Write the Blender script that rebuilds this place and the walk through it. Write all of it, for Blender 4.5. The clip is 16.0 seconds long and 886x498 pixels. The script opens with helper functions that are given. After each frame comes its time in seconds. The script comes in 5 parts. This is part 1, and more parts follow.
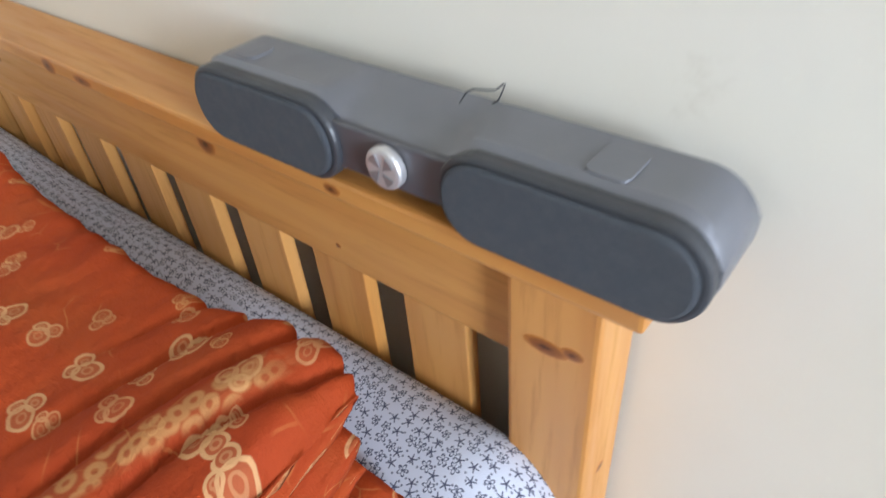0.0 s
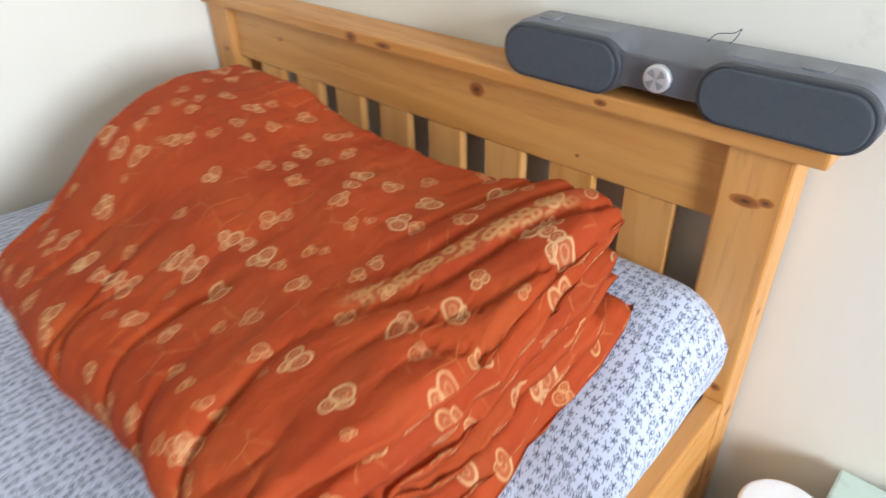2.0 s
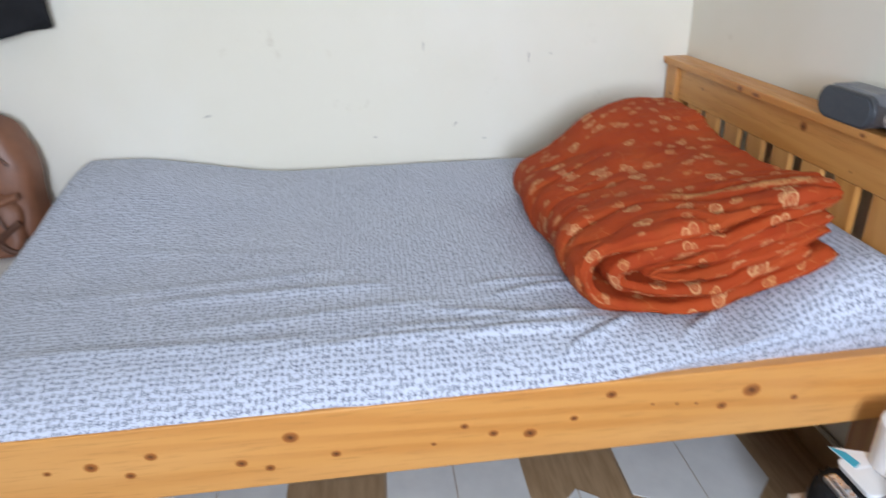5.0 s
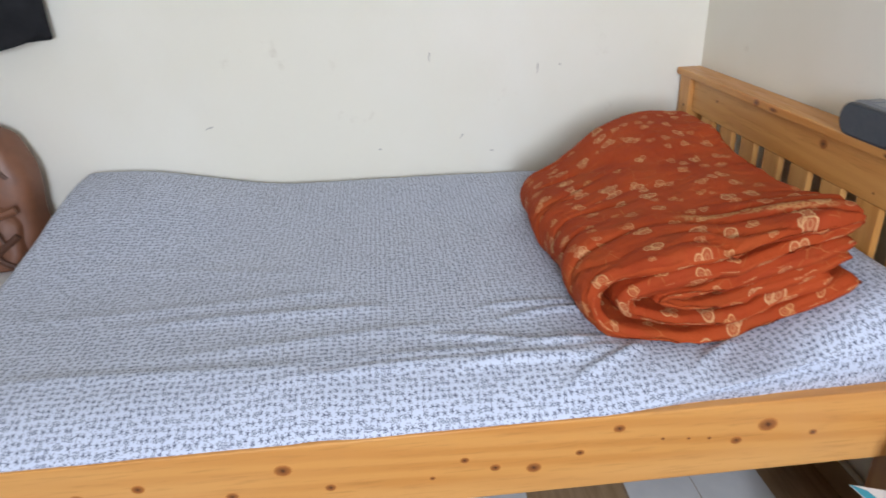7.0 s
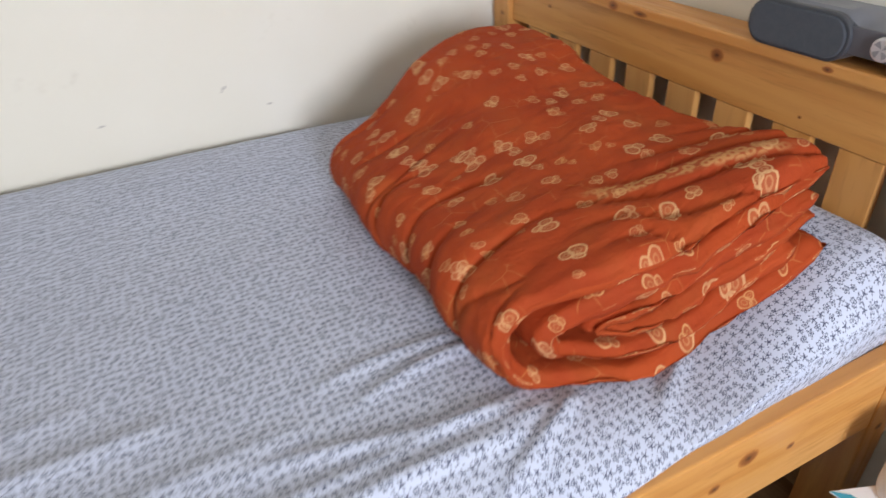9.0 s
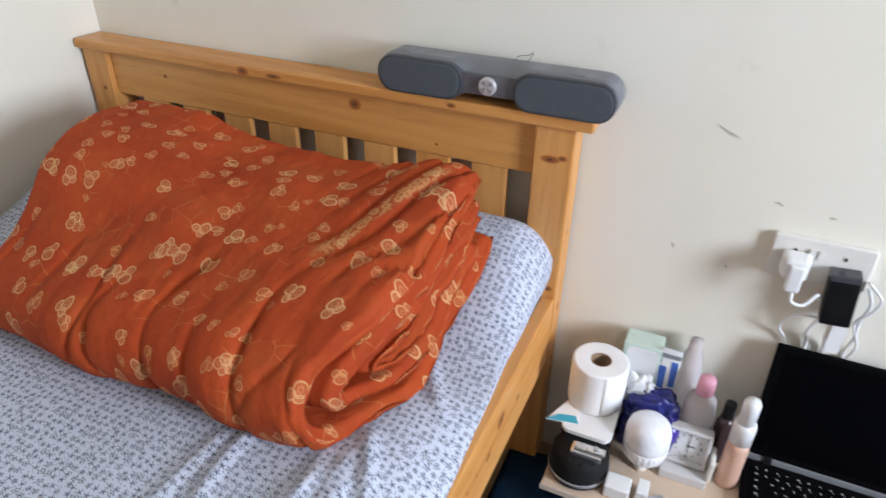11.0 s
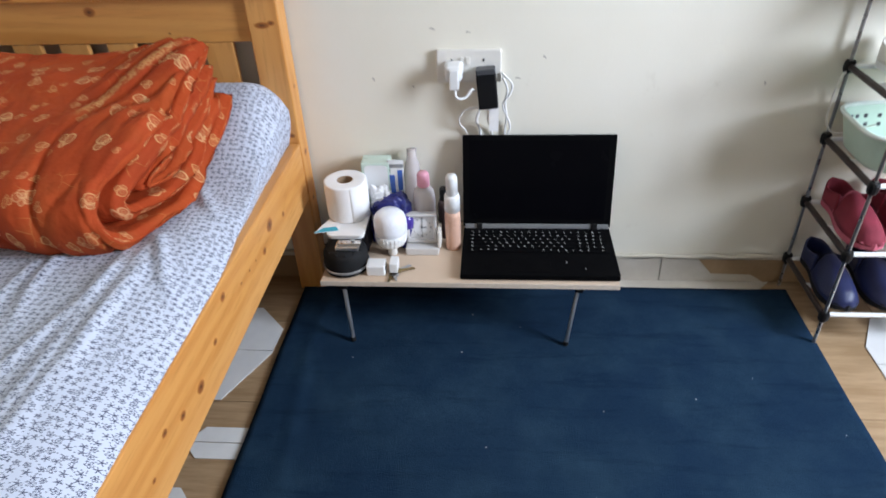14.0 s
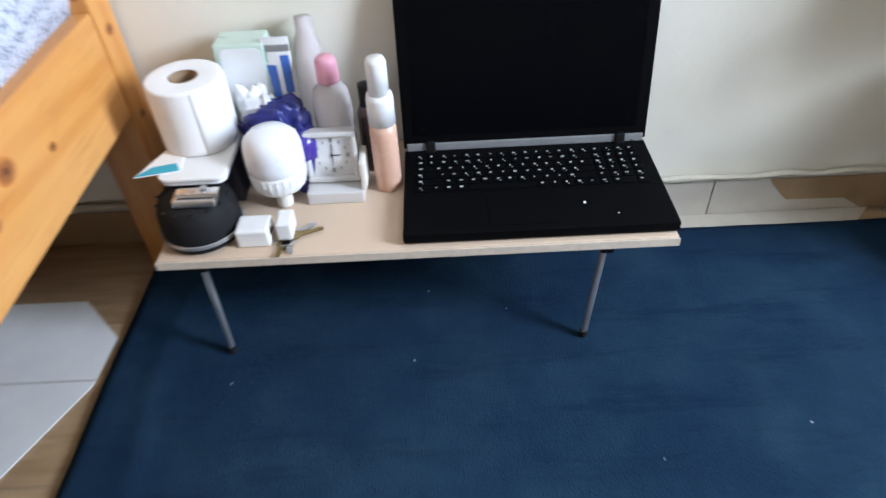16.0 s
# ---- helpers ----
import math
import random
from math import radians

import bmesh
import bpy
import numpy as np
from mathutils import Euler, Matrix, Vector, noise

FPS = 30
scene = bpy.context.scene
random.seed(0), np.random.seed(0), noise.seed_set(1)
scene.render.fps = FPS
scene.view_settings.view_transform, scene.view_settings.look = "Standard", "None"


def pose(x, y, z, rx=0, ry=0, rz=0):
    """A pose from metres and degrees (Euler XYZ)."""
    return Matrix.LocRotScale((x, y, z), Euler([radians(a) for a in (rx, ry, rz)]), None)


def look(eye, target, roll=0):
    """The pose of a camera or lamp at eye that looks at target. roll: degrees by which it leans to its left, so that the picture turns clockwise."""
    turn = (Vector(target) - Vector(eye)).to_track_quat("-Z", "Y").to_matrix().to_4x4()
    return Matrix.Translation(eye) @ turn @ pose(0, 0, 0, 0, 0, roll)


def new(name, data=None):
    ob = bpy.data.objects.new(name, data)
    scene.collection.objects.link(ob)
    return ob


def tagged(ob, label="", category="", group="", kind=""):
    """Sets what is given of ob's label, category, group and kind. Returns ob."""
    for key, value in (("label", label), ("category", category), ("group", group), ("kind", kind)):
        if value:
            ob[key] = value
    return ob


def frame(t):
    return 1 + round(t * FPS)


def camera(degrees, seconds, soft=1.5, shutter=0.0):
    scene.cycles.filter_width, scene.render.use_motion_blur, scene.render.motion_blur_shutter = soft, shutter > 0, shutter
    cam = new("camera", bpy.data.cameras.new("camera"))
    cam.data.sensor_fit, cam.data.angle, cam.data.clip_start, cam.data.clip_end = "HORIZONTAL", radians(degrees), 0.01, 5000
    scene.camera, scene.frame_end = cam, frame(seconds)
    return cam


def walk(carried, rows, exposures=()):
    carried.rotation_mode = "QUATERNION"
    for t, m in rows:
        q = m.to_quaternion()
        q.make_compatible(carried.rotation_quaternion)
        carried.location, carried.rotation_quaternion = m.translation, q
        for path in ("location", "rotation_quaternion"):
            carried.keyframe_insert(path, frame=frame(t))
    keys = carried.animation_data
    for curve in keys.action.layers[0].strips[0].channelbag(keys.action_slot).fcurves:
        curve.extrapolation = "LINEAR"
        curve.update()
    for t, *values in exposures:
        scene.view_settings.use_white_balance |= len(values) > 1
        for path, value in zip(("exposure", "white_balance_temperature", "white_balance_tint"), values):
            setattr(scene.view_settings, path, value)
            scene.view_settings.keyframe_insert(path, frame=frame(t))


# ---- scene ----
cam = camera(68.4, 16.0, shutter=0.5)
PATH = [
    (0, (0.154, -0.357, 1.14), (-0.87, 0.806, -0.124), -5.0),
    (0.5, (0.088, -0.344, 1.079), (-0.841, 0.845, -0.234), -3.8),
    (1, (0.061, -0.449, 1.12), (-0.71, 0.882, -0.158), -1.3),
    (1.5, (0.065, -0.629, 1.143), (-0.781, 0.705, -0.083), -1.2),
    (2, (0.193, -0.784, 1.149), (-0.964, 0.426, 0.055), -1.3),
    (2.5, (0.31, -0.875, 1.155), (-0.998, 0.188, 0.078), -2.3),
    (3, (0.475, -0.986, 1.179), (-0.94, -0.031, 0.137), -1.7),
    (3.5, (0.639, -1.067, 1.196), (-0.809, -0.164, 0.153), -0.5),
    (4, (0.752, -1.091, 1.215), (-0.801, -0.338, 0.203), -2.0),
    (4.5, (0.908, -1.067, 1.231), (-0.794, -0.618, 0.283), -3.2),
    (5, (1.0, -1.073, 1.246), (-0.798, -0.896, 0.388), -2.2),
    (5.2, (1.008, -1.088, 1.255), (-0.816, -1.0, 0.44), -2.6),
    (6.0, (0.985, -1.08, 1.259), (-0.845, -1.205, 0.495), -2.4),
    (6.7, (0.945, -1.06, 1.261), (-0.878, -1.01, 0.44), -2.2),
    (7.3, (0.897, -1.036, 1.261), (-0.884, -0.796, 0.383), -2.0),
    (7.5, (0.839, -1.08, 1.256), (-0.92, -0.766, 0.357), -1.4),
    (8, (0.738, -1.121, 1.237), (-0.96, -0.677, 0.277), -1.5),
    (8.5, (0.596, -1.09, 1.194), (-1.007, -0.506, 0.15), -1.0),
    (9, (0.382, -0.996, 1.19), (-1.12, -0.282, 0.079), -3.2),
    (9.5, (0.243, -0.957, 1.205), (-1.002, 0.12, 0.069), -0.8),
    (10, (0.186, -1.003, 1.232), (-0.677, 0.441, 0.151), 0.4),
    (10.2, (0.168, -1.039, 1.241), (-0.588, 0.46, 0.153), 2.2),
    (12.3, (0.457, -1.419, 1.266), (-0.122, 0.216, 0.271), -1.7),
    (12.5, (0.454, -1.488, 1.247), (-0.053, 0.168, 0.247), -1.0),
    (13, (0.479, -1.566, 1.244), (0.072, 0.113, 0.237), -1.4),
    (13.5, (0.519, -1.619, 1.238), (0.241, 0.067, 0.197), -2.3),
    (14, (0.54, -1.581, 1.2), (0.381, 0.056, 0.061), -2.6),
    (14.5, (0.549, -1.467, 1.161), (0.404, 0.102, -0.071), -3.6),
    (15, (0.563, -1.308, 1.116), (0.359, 0.163, -0.224), -6.3),
    (15.5, (0.562, -1.178, 1.004), (0.383, 0.266, -0.369), -5.7),
    (16, (0.516, -0.981, 0.826), (0.503, 0.499, -0.519), -3.1),
]
EXPOSURES = [(0, 0.55, 6500, 15), (0.5, 0.8, 6500, 16), (1.0, 0.85, 6500, 16), (1.5, 0.8, 6500, 15), (2.0, 0.7, 6500, 14), (2.5, 0.65, 6600, 15), (3.0, 0.48, 6900, 17), (4.0, 0.24, 6900, 20), (5.2, 0.25, 6400, 16), (7.5, 0.14, 6700, 18), (9.0, 0.28, 6900, 20), (10.0, 0.47, 6600, 17), (12.5, 0.13, 6500, 18), (13.5, 0.2, 6600, 17), (14.0, 0.28, 6500, 16), (14.5, 0.42, 6300, 14), (16.0, 0.6, 6200, 14)]
walk(cam, [(t, look(eye, target, roll)) for t, eye, target, roll in PATH], EXPOSURES)

# ---- world, sun and window light ----
world = bpy.data.worlds.new("world")
scene.world = world
world.use_nodes = True
wn = world.node_tree.nodes
sky = wn.new("ShaderNodeTexSky")
sky.sky_type = "NISHITA"
sky.sun_disc = False
sky.sun_elevation, sky.sun_rotation = radians(50), radians(200)
wn["Background"].inputs["Strength"].default_value = 0.12
world.node_tree.links.new(sky.outputs[0], wn["Background"].inputs["Color"])

sun = new("sun", bpy.data.lights.new("sun", "SUN"))
sun.data.energy, sun.data.angle, sun.data.color = 2.0, radians(0.5), (1.0, 0.95, 0.88)
sun.matrix_world = look((-3, -6, 9), (0, 0, 0))

# room: west wall inner face, east wall inner face, south wall inner face, ceiling
WX, EX, SY, CZ = -1.178, 2.55, -3.3, 2.6
WIN_Y0, WIN_Y1, WIN_Z0, WIN_Z1 = -1.40, -0.68, 0.85, 1.95
daylight = new("window_daylight", bpy.data.lights.new("window_daylight", "AREA"))
daylight.data.shape, daylight.data.size, daylight.data.size_y = "RECTANGLE", 0.62, 1.0
daylight.data.energy, daylight.data.color = 86, (0.73, 0.865, 1.0)
daylight.matrix_world = look((EX + 0.12, (WIN_Y0 + WIN_Y1) / 2, (WIN_Z0 + WIN_Z1) / 2), (0, (WIN_Y0 + WIN_Y1) / 2 + 0.25, 0.9))


# ---- node helpers ----
class Mat:
    """A material with short ways to add nodes."""

    def __init__(self, name, rough=0.5, metal=0.0, spec=0.5):
        self.m = bpy.data.materials.new(name)
        self.m.use_nodes = True
        self.n, self.l = self.m.node_tree.nodes, self.m.node_tree.links
        self.b = self.n["Principled BSDF"]
        self.b.inputs["Roughness"].default_value = rough
        self.b.inputs["Metallic"].default_value = metal
        self.b.inputs["Specular IOR Level"].default_value = spec

    def put(self, socket, value):
        if hasattr(value, "links"):
            self.l.new(value, socket)
        else:
            socket.default_value = value

    def coord(self, kind="Object", scale=(1, 1, 1)):
        c = self.n.new("ShaderNodeTexCoord").outputs[kind]
        m = self.n.new("ShaderNodeMapping")
        self.l.new(c, m.inputs["Vector"])
        m.inputs["Scale"].default_value = scale
        return m.outputs[0]

    def noise(self, vec, scale, detail=3, rough=0.55, dist=0.0):
        t = self.n.new("ShaderNodeTexNoise")
        self.l.new(vec, t.inputs["Vector"])
        t.inputs["Scale"].default_value, t.inputs["Detail"].default_value = scale, detail
        t.inputs["Roughness"].default_value, t.inputs["Distortion"].default_value = rough, dist
        return t.outputs["Fac"]

    def noise_col(self, vec, scale):
        t = self.n.new("ShaderNodeTexNoise")
        self.l.new(vec, t.inputs["Vector"])
        t.inputs["Scale"].default_value = scale
        return t.outputs["Color"]

    def voronoi(self, vec, scale, dims="2D", rand=1.0):
        t = self.n.new("ShaderNodeTexVoronoi")
        t.voronoi_dimensions = dims
        self.l.new(vec, t.inputs["Vector"])
        t.inputs["Scale"].default_value, t.inputs["Randomness"].default_value = scale, rand
        return t

    def math(self, op, a, b=0.0, c=0.0):
        t = self.n.new("ShaderNodeMath")
        t.operation = op
        for s, v in zip(t.inputs, (a, b, c)):
            self.put(s, v)
        return t.outputs[0]

    def vmath(self, op, a, b=(0, 0, 0)):
        t = self.n.new("ShaderNodeVectorMath")
        t.operation = op
        for s, v in zip(t.inputs, (a, b)):
            self.put(s, v)
        return t.outputs["Value"] if op in ("LENGTH", "DOT_PRODUCT") else t.outputs["Vector"]

    def split(self, vec):
        t = self.n.new("ShaderNodeSeparateXYZ")
        self.l.new(vec, t.inputs[0])
        return t.outputs

    def ramp(self, fac, lo, hi, v0=0.0, v1=1.0):
        t = self.n.new("ShaderNodeMapRange")
        t.interpolation_type = "SMOOTHSTEP"
        for s, v in zip(t.inputs, (fac, lo, hi, v0, v1)):
            self.put(s, v)
        return t.outputs[0]

    def mix(self, fac, a, b, kind="MIX"):
        t = self.n.new("ShaderNodeMix")
        t.data_type, t.blend_type = "RGBA", kind
        self.put(t.inputs[0], fac)
        self.put(t.inputs[6], (*a, 1) if isinstance(a, tuple) else a)
        self.put(t.inputs[7], (*b, 1) if isinstance(b, tuple) else b)
        return t.outputs[2]

    def colour(self, c):
        self.put(self.b.inputs["Base Color"], (*c, 1) if isinstance(c, tuple) else c)
        return self

    def rough(self, r):
        self.put(self.b.inputs["Roughness"], r)
        return self

    def bump(self, height, strength=0.3, distance=0.002):
        t = self.n.new("ShaderNodeBump")
        t.inputs["Strength"].default_value, t.inputs["Distance"].default_value = strength, distance
        self.l.new(height, t.inputs["Height"])
        self.l.new(t.outputs[0], self.b.inputs["Normal"])
        return self

    def rand(self):
        return self.n.new("ShaderNodeObjectInfo").outputs["Random"]


def plain(name, c, rough=0.5, metal=0.0, spec=0.5, vary=0.12, scale=40, bump=0.1):
    """A surface of one colour with a little mottling and fine relief."""
    k = Mat(name, rough, metal, spec)
    v = k.coord()
    f = k.noise(v, scale)
    k.colour(k.mix(f, tuple(x * (1 - vary) for x in c), tuple(min(1, x * (1 + vary)) for x in c)))
    k.rough(k.ramp(k.noise(v, scale * 0.4), 0.3, 0.7, max(0.02, rough - 0.08), min(1, rough + 0.08)))
    if bump:
        k.bump(k.noise(v, scale * 8, 2), bump, 0.001)
    return k.m


def make_wall_paint(name, c, stain):
    k = Mat(name, 0.75, 0, 0.3)
    v = k.coord()
    broad = k.ramp(k.noise(v, 1.3, 4), 0.35, 0.7)
    spots = k.ramp(k.noise(v, 9, 5, 0.7), 0.62, 0.8)
    base = k.mix(broad, c, tuple(x * s for x, s in zip(c, (0.95, 0.94, 0.9))))
    base = k.mix(k.math("MULTIPLY", spots, 0.35), base, stain)
    k.colour(base)
    tall = k.math("ADD", k.noise(v, 35, 4), k.math("MULTIPLY", k.noise(v, 260, 2), 0.4))
    return k.bump(tall, 0.18, 0.003).m


def make_pine(name, axis):
    """Varnished knotty pine, grain along the axis."""
    stretch = [9.0, 9.0, 9.0]
    stretch[axis] = 0.7
    k = Mat(name, 0.38, 0, 0.5)
    v = k.coord("Object", tuple(stretch))
    shift = k.n.new("ShaderNodeVectorMath")
    shift.operation = "ADD"
    k.l.new(v, shift.inputs[0])
    r = k.math("MULTIPLY", k.rand(), 37.0)
    k.l.new(r, shift.inputs[1])
    v = shift.outputs[0]
    rings = k.n.new("ShaderNodeTexWave")
    rings.wave_type, rings.bands_direction = "BANDS", "DIAGONAL"
    k.l.new(v, rings.inputs["Vector"])
    rings.inputs["Scale"].default_value, rings.inputs["Distortion"].default_value = 1.6, 5.0
    rings.inputs["Detail"].default_value, rings.inputs["Detail Scale"].default_value = 2.0, 1.0
    fine = k.noise(v, 14, 4, 0.6)
    broad = k.noise(v, 0.9, 2)
    c = k.mix(k.ramp(rings.outputs["Fac"], 0.1, 0.95), (0.66, 0.300, 0.080), (0.60, 0.250, 0.060))
    c = k.mix(k.ramp(broad, 0.35, 0.7), c, (0.70, 0.345, 0.110))
    c = k.mix(k.math("MULTIPLY", k.ramp(fine, 0.5, 0.75), 0.32), c, (0.36, 0.14, 0.03))
    k.colour(c)
    k.rough(k.ramp(fine, 0.3, 0.7, 0.3, 0.46))
    return k.bump(fine, 0.08, 0.0015).m


def make_knot():
    k = Mat("pine_knot", 0.4)
    v = k.coord()
    r = k.math("ADD", k.vmath("LENGTH", v), k.math("MULTIPLY", k.math("SUBTRACT", k.noise(v, 3, 3), 0.5), 0.5))
    c = k.mix(k.ramp(r, 0.05, 0.5), (0.09, 0.030, 0.012), (0.30, 0.100, 0.026))
    c = k.mix(k.ramp(r, 0.55, 1.0), c, (0.55, 0.205, 0.045))
    return k.colour(c).m


def make_sheet():
    """White cotton printed with small dark five-petalled flowers and sprigs."""
    k = Mat("printed_cotton", 0.85, 0, 0.25)
    uv = k.coord("UV")
    cell = k.voronoi(uv, 84, "2D", 0.45)
    d = k.vmath("SUBTRACT", uv, cell.outputs["Position"])
    x, y, _ = k.split(d)
    c0, c1, c2 = k.split(cell.outputs["Color"])
    r = k.vmath("LENGTH", d)
    a = k.math("ADD", k.math("ARCTAN2", y, x), k.math("MULTIPLY", c0, 6.28))
    wave = k.math("ABSOLUTE", k.math("SINE", k.math("MULTIPLY", a, 2.5)))
    # open stars of thin dark petals
    star = k.math("MULTIPLY", k.ramp(k.math("MULTIPLY", r, wave), 0.0008, 0.0019, 1.0, 0.0), k.ramp(r, 0.0042, 0.0054, 1.0, 0.0))
    # five outlined petals round a dark heart
    size = k.ramp(c1, 0.0, 1.0, 0.0034, 0.0050)
    edge = k.math("MULTIPLY", k.math("ADD", k.math("MULTIPLY", wave, 0.7), 0.3), size)
    line = k.ramp(k.math("ABSOLUTE", k.math("SUBTRACT", r, edge)), 0.0004, 0.0010, 1.0, 0.0)
    bloom = k.math("MAXIMUM", line, k.ramp(r, 0.0008, 0.0018, 1.0, 0.0))
    pick = k.math("GREATER_THAN", c2, 0.45)
    ink = k.math("ADD", k.math("MULTIPLY", star, pick), k.math("MULTIPLY", bloom, k.math("SUBTRACT", 1.0, pick)))
    dots = k.voronoi(k.vmath("ADD", uv, (7, 3, 0)), 135, "2D", 0.9)
    ink = k.math("MAXIMUM", ink, k.ramp(dots.outputs["Distance"], 0.10, 0.17, 0.85, 0.0))
    cloth = k.mix(k.noise(uv, 6, 3), (0.53, 0.57, 0.68), (0.60, 0.64, 0.75))
    k.colour(k.mix(k.math("MULTIPLY", ink, 0.90), cloth, (0.016, 0.020, 0.070)))
    k.b.inputs["Sheen Weight"].default_value = 0.15
    weave = k.math("ADD", k.noise(uv, 900, 2), k.math("MULTIPLY", k.noise(uv, 40, 3), 1.5))
    return k.bump(weave, 0.22, 0.002).m


ROW_U, ROW_V, ROW_SLOPE = 1.675, 4.15, 0.40


def make_quilt():
    """Rust-orange satin cotton with golden roses and faint line drawing."""
    k = Mat("quilt_print", 0.78, 0, 0.18)
    uv0 = k.coord("UV")
    warp = k.vmath("SCALE", k.noise_col(uv0, 34))
    warp.node.inputs["Scale"].default_value = 0.008
    uv = k.vmath("ADD", uv0, warp)
    tone = k.ramp(k.noise(uv0, 5, 4, 0.6), 0.3, 0.7)
    c = k.mix(tone, (0.35, 0.043, 0.010), (0.45, 0.066, 0.014))
    c = k.mix(k.math("MULTIPLY", k.ramp(k.noise(uv0, 11, 3), 0.45, 0.75), 0.55), c, (0.38, 0.078, 0.018))
    worn = k.ramp(k.noise(uv0, 14, 3), 0.3, 0.65, 0.6, 1.0)
    # one row of close-set flowers crosses the top beside the open end
    ux, uy, _ = k.split(uv0)
    off_row = k.math("ABSOLUTE", k.math("SUBTRACT", k.math("SUBTRACT", ux, ROW_U), k.math("MULTIPLY", k.math("SUBTRACT", uy, ROW_V), ROW_SLOPE)))
    row = k.math("MULTIPLY", k.ramp(off_row, 0.009, 0.017, 1.0, 0.0), k.ramp(k.math("ABSOLUTE", k.math("SUBTRACT", uy, ROW_V)), 0.10, 0.14, 1.0, 0.0))
    curl = k.voronoi(k.vmath("ADD", uv, (5, 2, 0)), 66, "2D", 1.0).outputs["Distance"]
    ring = k.math("MULTIPLY", k.ramp(curl, 0.10, 0.24, 0.3, 1.0), k.ramp(curl, 0.40, 0.60, 1.0, 0.15))
    c = k.mix(k.math("MULTIPLY", k.math("MULTIPLY", row, ring), 0.62), c, (0.62, 0.34, 0.13))
    # roses: two or three drawn petal rings with a pale heart, turned at random
    for scale, size, keep, turn, strong in ((16.5, 0.0092, 0.18, 0.0, 0.85), (15.0, 0.0066, 0.35, 11.0, 0.7)):
        moved = k.vmath("ADD", uv, (turn, turn * 0.6, 0))
        cell = k.voronoi(moved, scale, "2D", 0.55)
        dx, dy, _ = k.split(k.vmath("SUBTRACT", moved, cell.outputs["Position"]))
        c0, c1, c2 = k.split(cell.outputs["Color"])
        a = k.math("MULTIPLY", c0, 6.283)
        ca, sa = k.math("COSINE", a), k.math("SINE", a)
        big = k.math("MULTIPLY", size, k.ramp(c1, 0.0, 1.0, 0.62, 1.15))
        px = k.math("DIVIDE", k.math("ADD", k.math("MULTIPLY", dx, ca), k.math("MULTIPLY", dy, sa)), big)
        py = k.math("DIVIDE", k.math("SUBTRACT", k.math("MULTIPLY", dy, ca), k.math("MULTIPLY", dx, sa)), big)
        rose = None
        for ox, oy, r, wide in ((0.0, 0.0, 0.92, 0.8), (1.30, 0.65, 0.72, 0.95), (0.1, 1.35, 0.62, 1.1)):
            qx, qy = k.math("SUBTRACT", px, ox), k.math("MULTIPLY", k.math("SUBTRACT", py, oy), wide)
            q = k.math("SQRT", k.math("ADD", k.math("MULTIPLY", qx, qx), k.math("MULTIPLY", qy, qy)))
            line = k.ramp(k.math("ABSOLUTE", k.math("SUBTRACT", q, r)), 0.08, 0.20, 0.95, 0.0)
            heart = k.ramp(k.math("ABSOLUTE", k.math("SUBTRACT", q, r * 0.38)), 0.05, 0.16, 0.5, 0.0)
            wash = k.ramp(q, r * 0.85, r * 1.05, 0.16, 0.0)
            petal = k.math("MAXIMUM", k.math("MAXIMUM", line, heart), wash)
            rose = petal if rose is None else k.math("MAXIMUM", rose, petal)
        fac = k.math("MULTIPLY", k.math("MULTIPLY", rose, strong), k.math("MULTIPLY", k.math("GREATER_THAN", c2, keep), worn))
        c = k.mix(fac, c, k.mix(c1, (0.62, 0.30, 0.11), (0.70, 0.42, 0.20)))
    sketch = k.voronoi(k.vmath("ADD", uv, (3, 9, 0)), 26)
    sketch.feature = "DISTANCE_TO_EDGE"
    thin = k.math("MULTIPLY", k.ramp(sketch.outputs["Distance"], 0.012, 0.03, 1.0, 0.0), k.ramp(k.noise(uv0, 13, 2), 0.52, 0.6))
    c = k.mix(k.math("MULTIPLY", thin, 0.30), c, (0.62, 0.27, 0.08))
    k.colour(c)
    puffs = k.math("ADD", k.noise(uv0, 24, 4, 0.6), k.math("MULTIPLY", k.noise(uv0, 700, 2), 0.12))
    return k.bump(puffs, 0.55, 0.012).m


def make_rug():
    k = Mat("rug_pile", 0.95, 0, 0.04)
    v = k.coord()
    c = k.mix(k.noise(v, 500, 2), (0.006, 0.016, 0.038), (0.014, 0.038, 0.076))
    c = k.mix(k.ramp(k.noise(v, 5, 6, 0.7), 0.35, 0.85), c, (0.022, 0.051, 0.085))
    # shade of shallow folds, put into the pile colour as dark streaks
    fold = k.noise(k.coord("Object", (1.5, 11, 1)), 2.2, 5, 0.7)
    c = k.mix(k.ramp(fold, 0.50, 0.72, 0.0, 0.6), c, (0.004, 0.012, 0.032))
    lint = k.voronoi(v, 14, "3D")
    c = k.mix(k.ramp(lint.outputs["Distance"], 0.016, 0.034, 0.8, 0.0), c, (0.5, 0.5, 0.5))
    k.colour(c)
    return k.bump(k.math("ADD", k.noise(v, 420, 3), k.noise(v, 25, 3)), 0.7, 0.004).m


def make_tile(name, a, b, stretch, rough):
    k = Mat(name, rough, 0, 0.5)
    v = k.coord("Object", stretch)
    moved = k.n.new("ShaderNodeVectorMath")
    k.l.new(v, moved.inputs[0])
    k.l.new(k.math("MULTIPLY", k.rand(), 9.0), moved.inputs[1])
    f = k.noise(moved.outputs[0], 6, 5, 0.65)
    k.colour(k.mix(k.ramp(f, 0.3, 0.72), a, b))
    return k.bump(k.noise(k.coord(), 30, 2), 0.03, 0.002).m


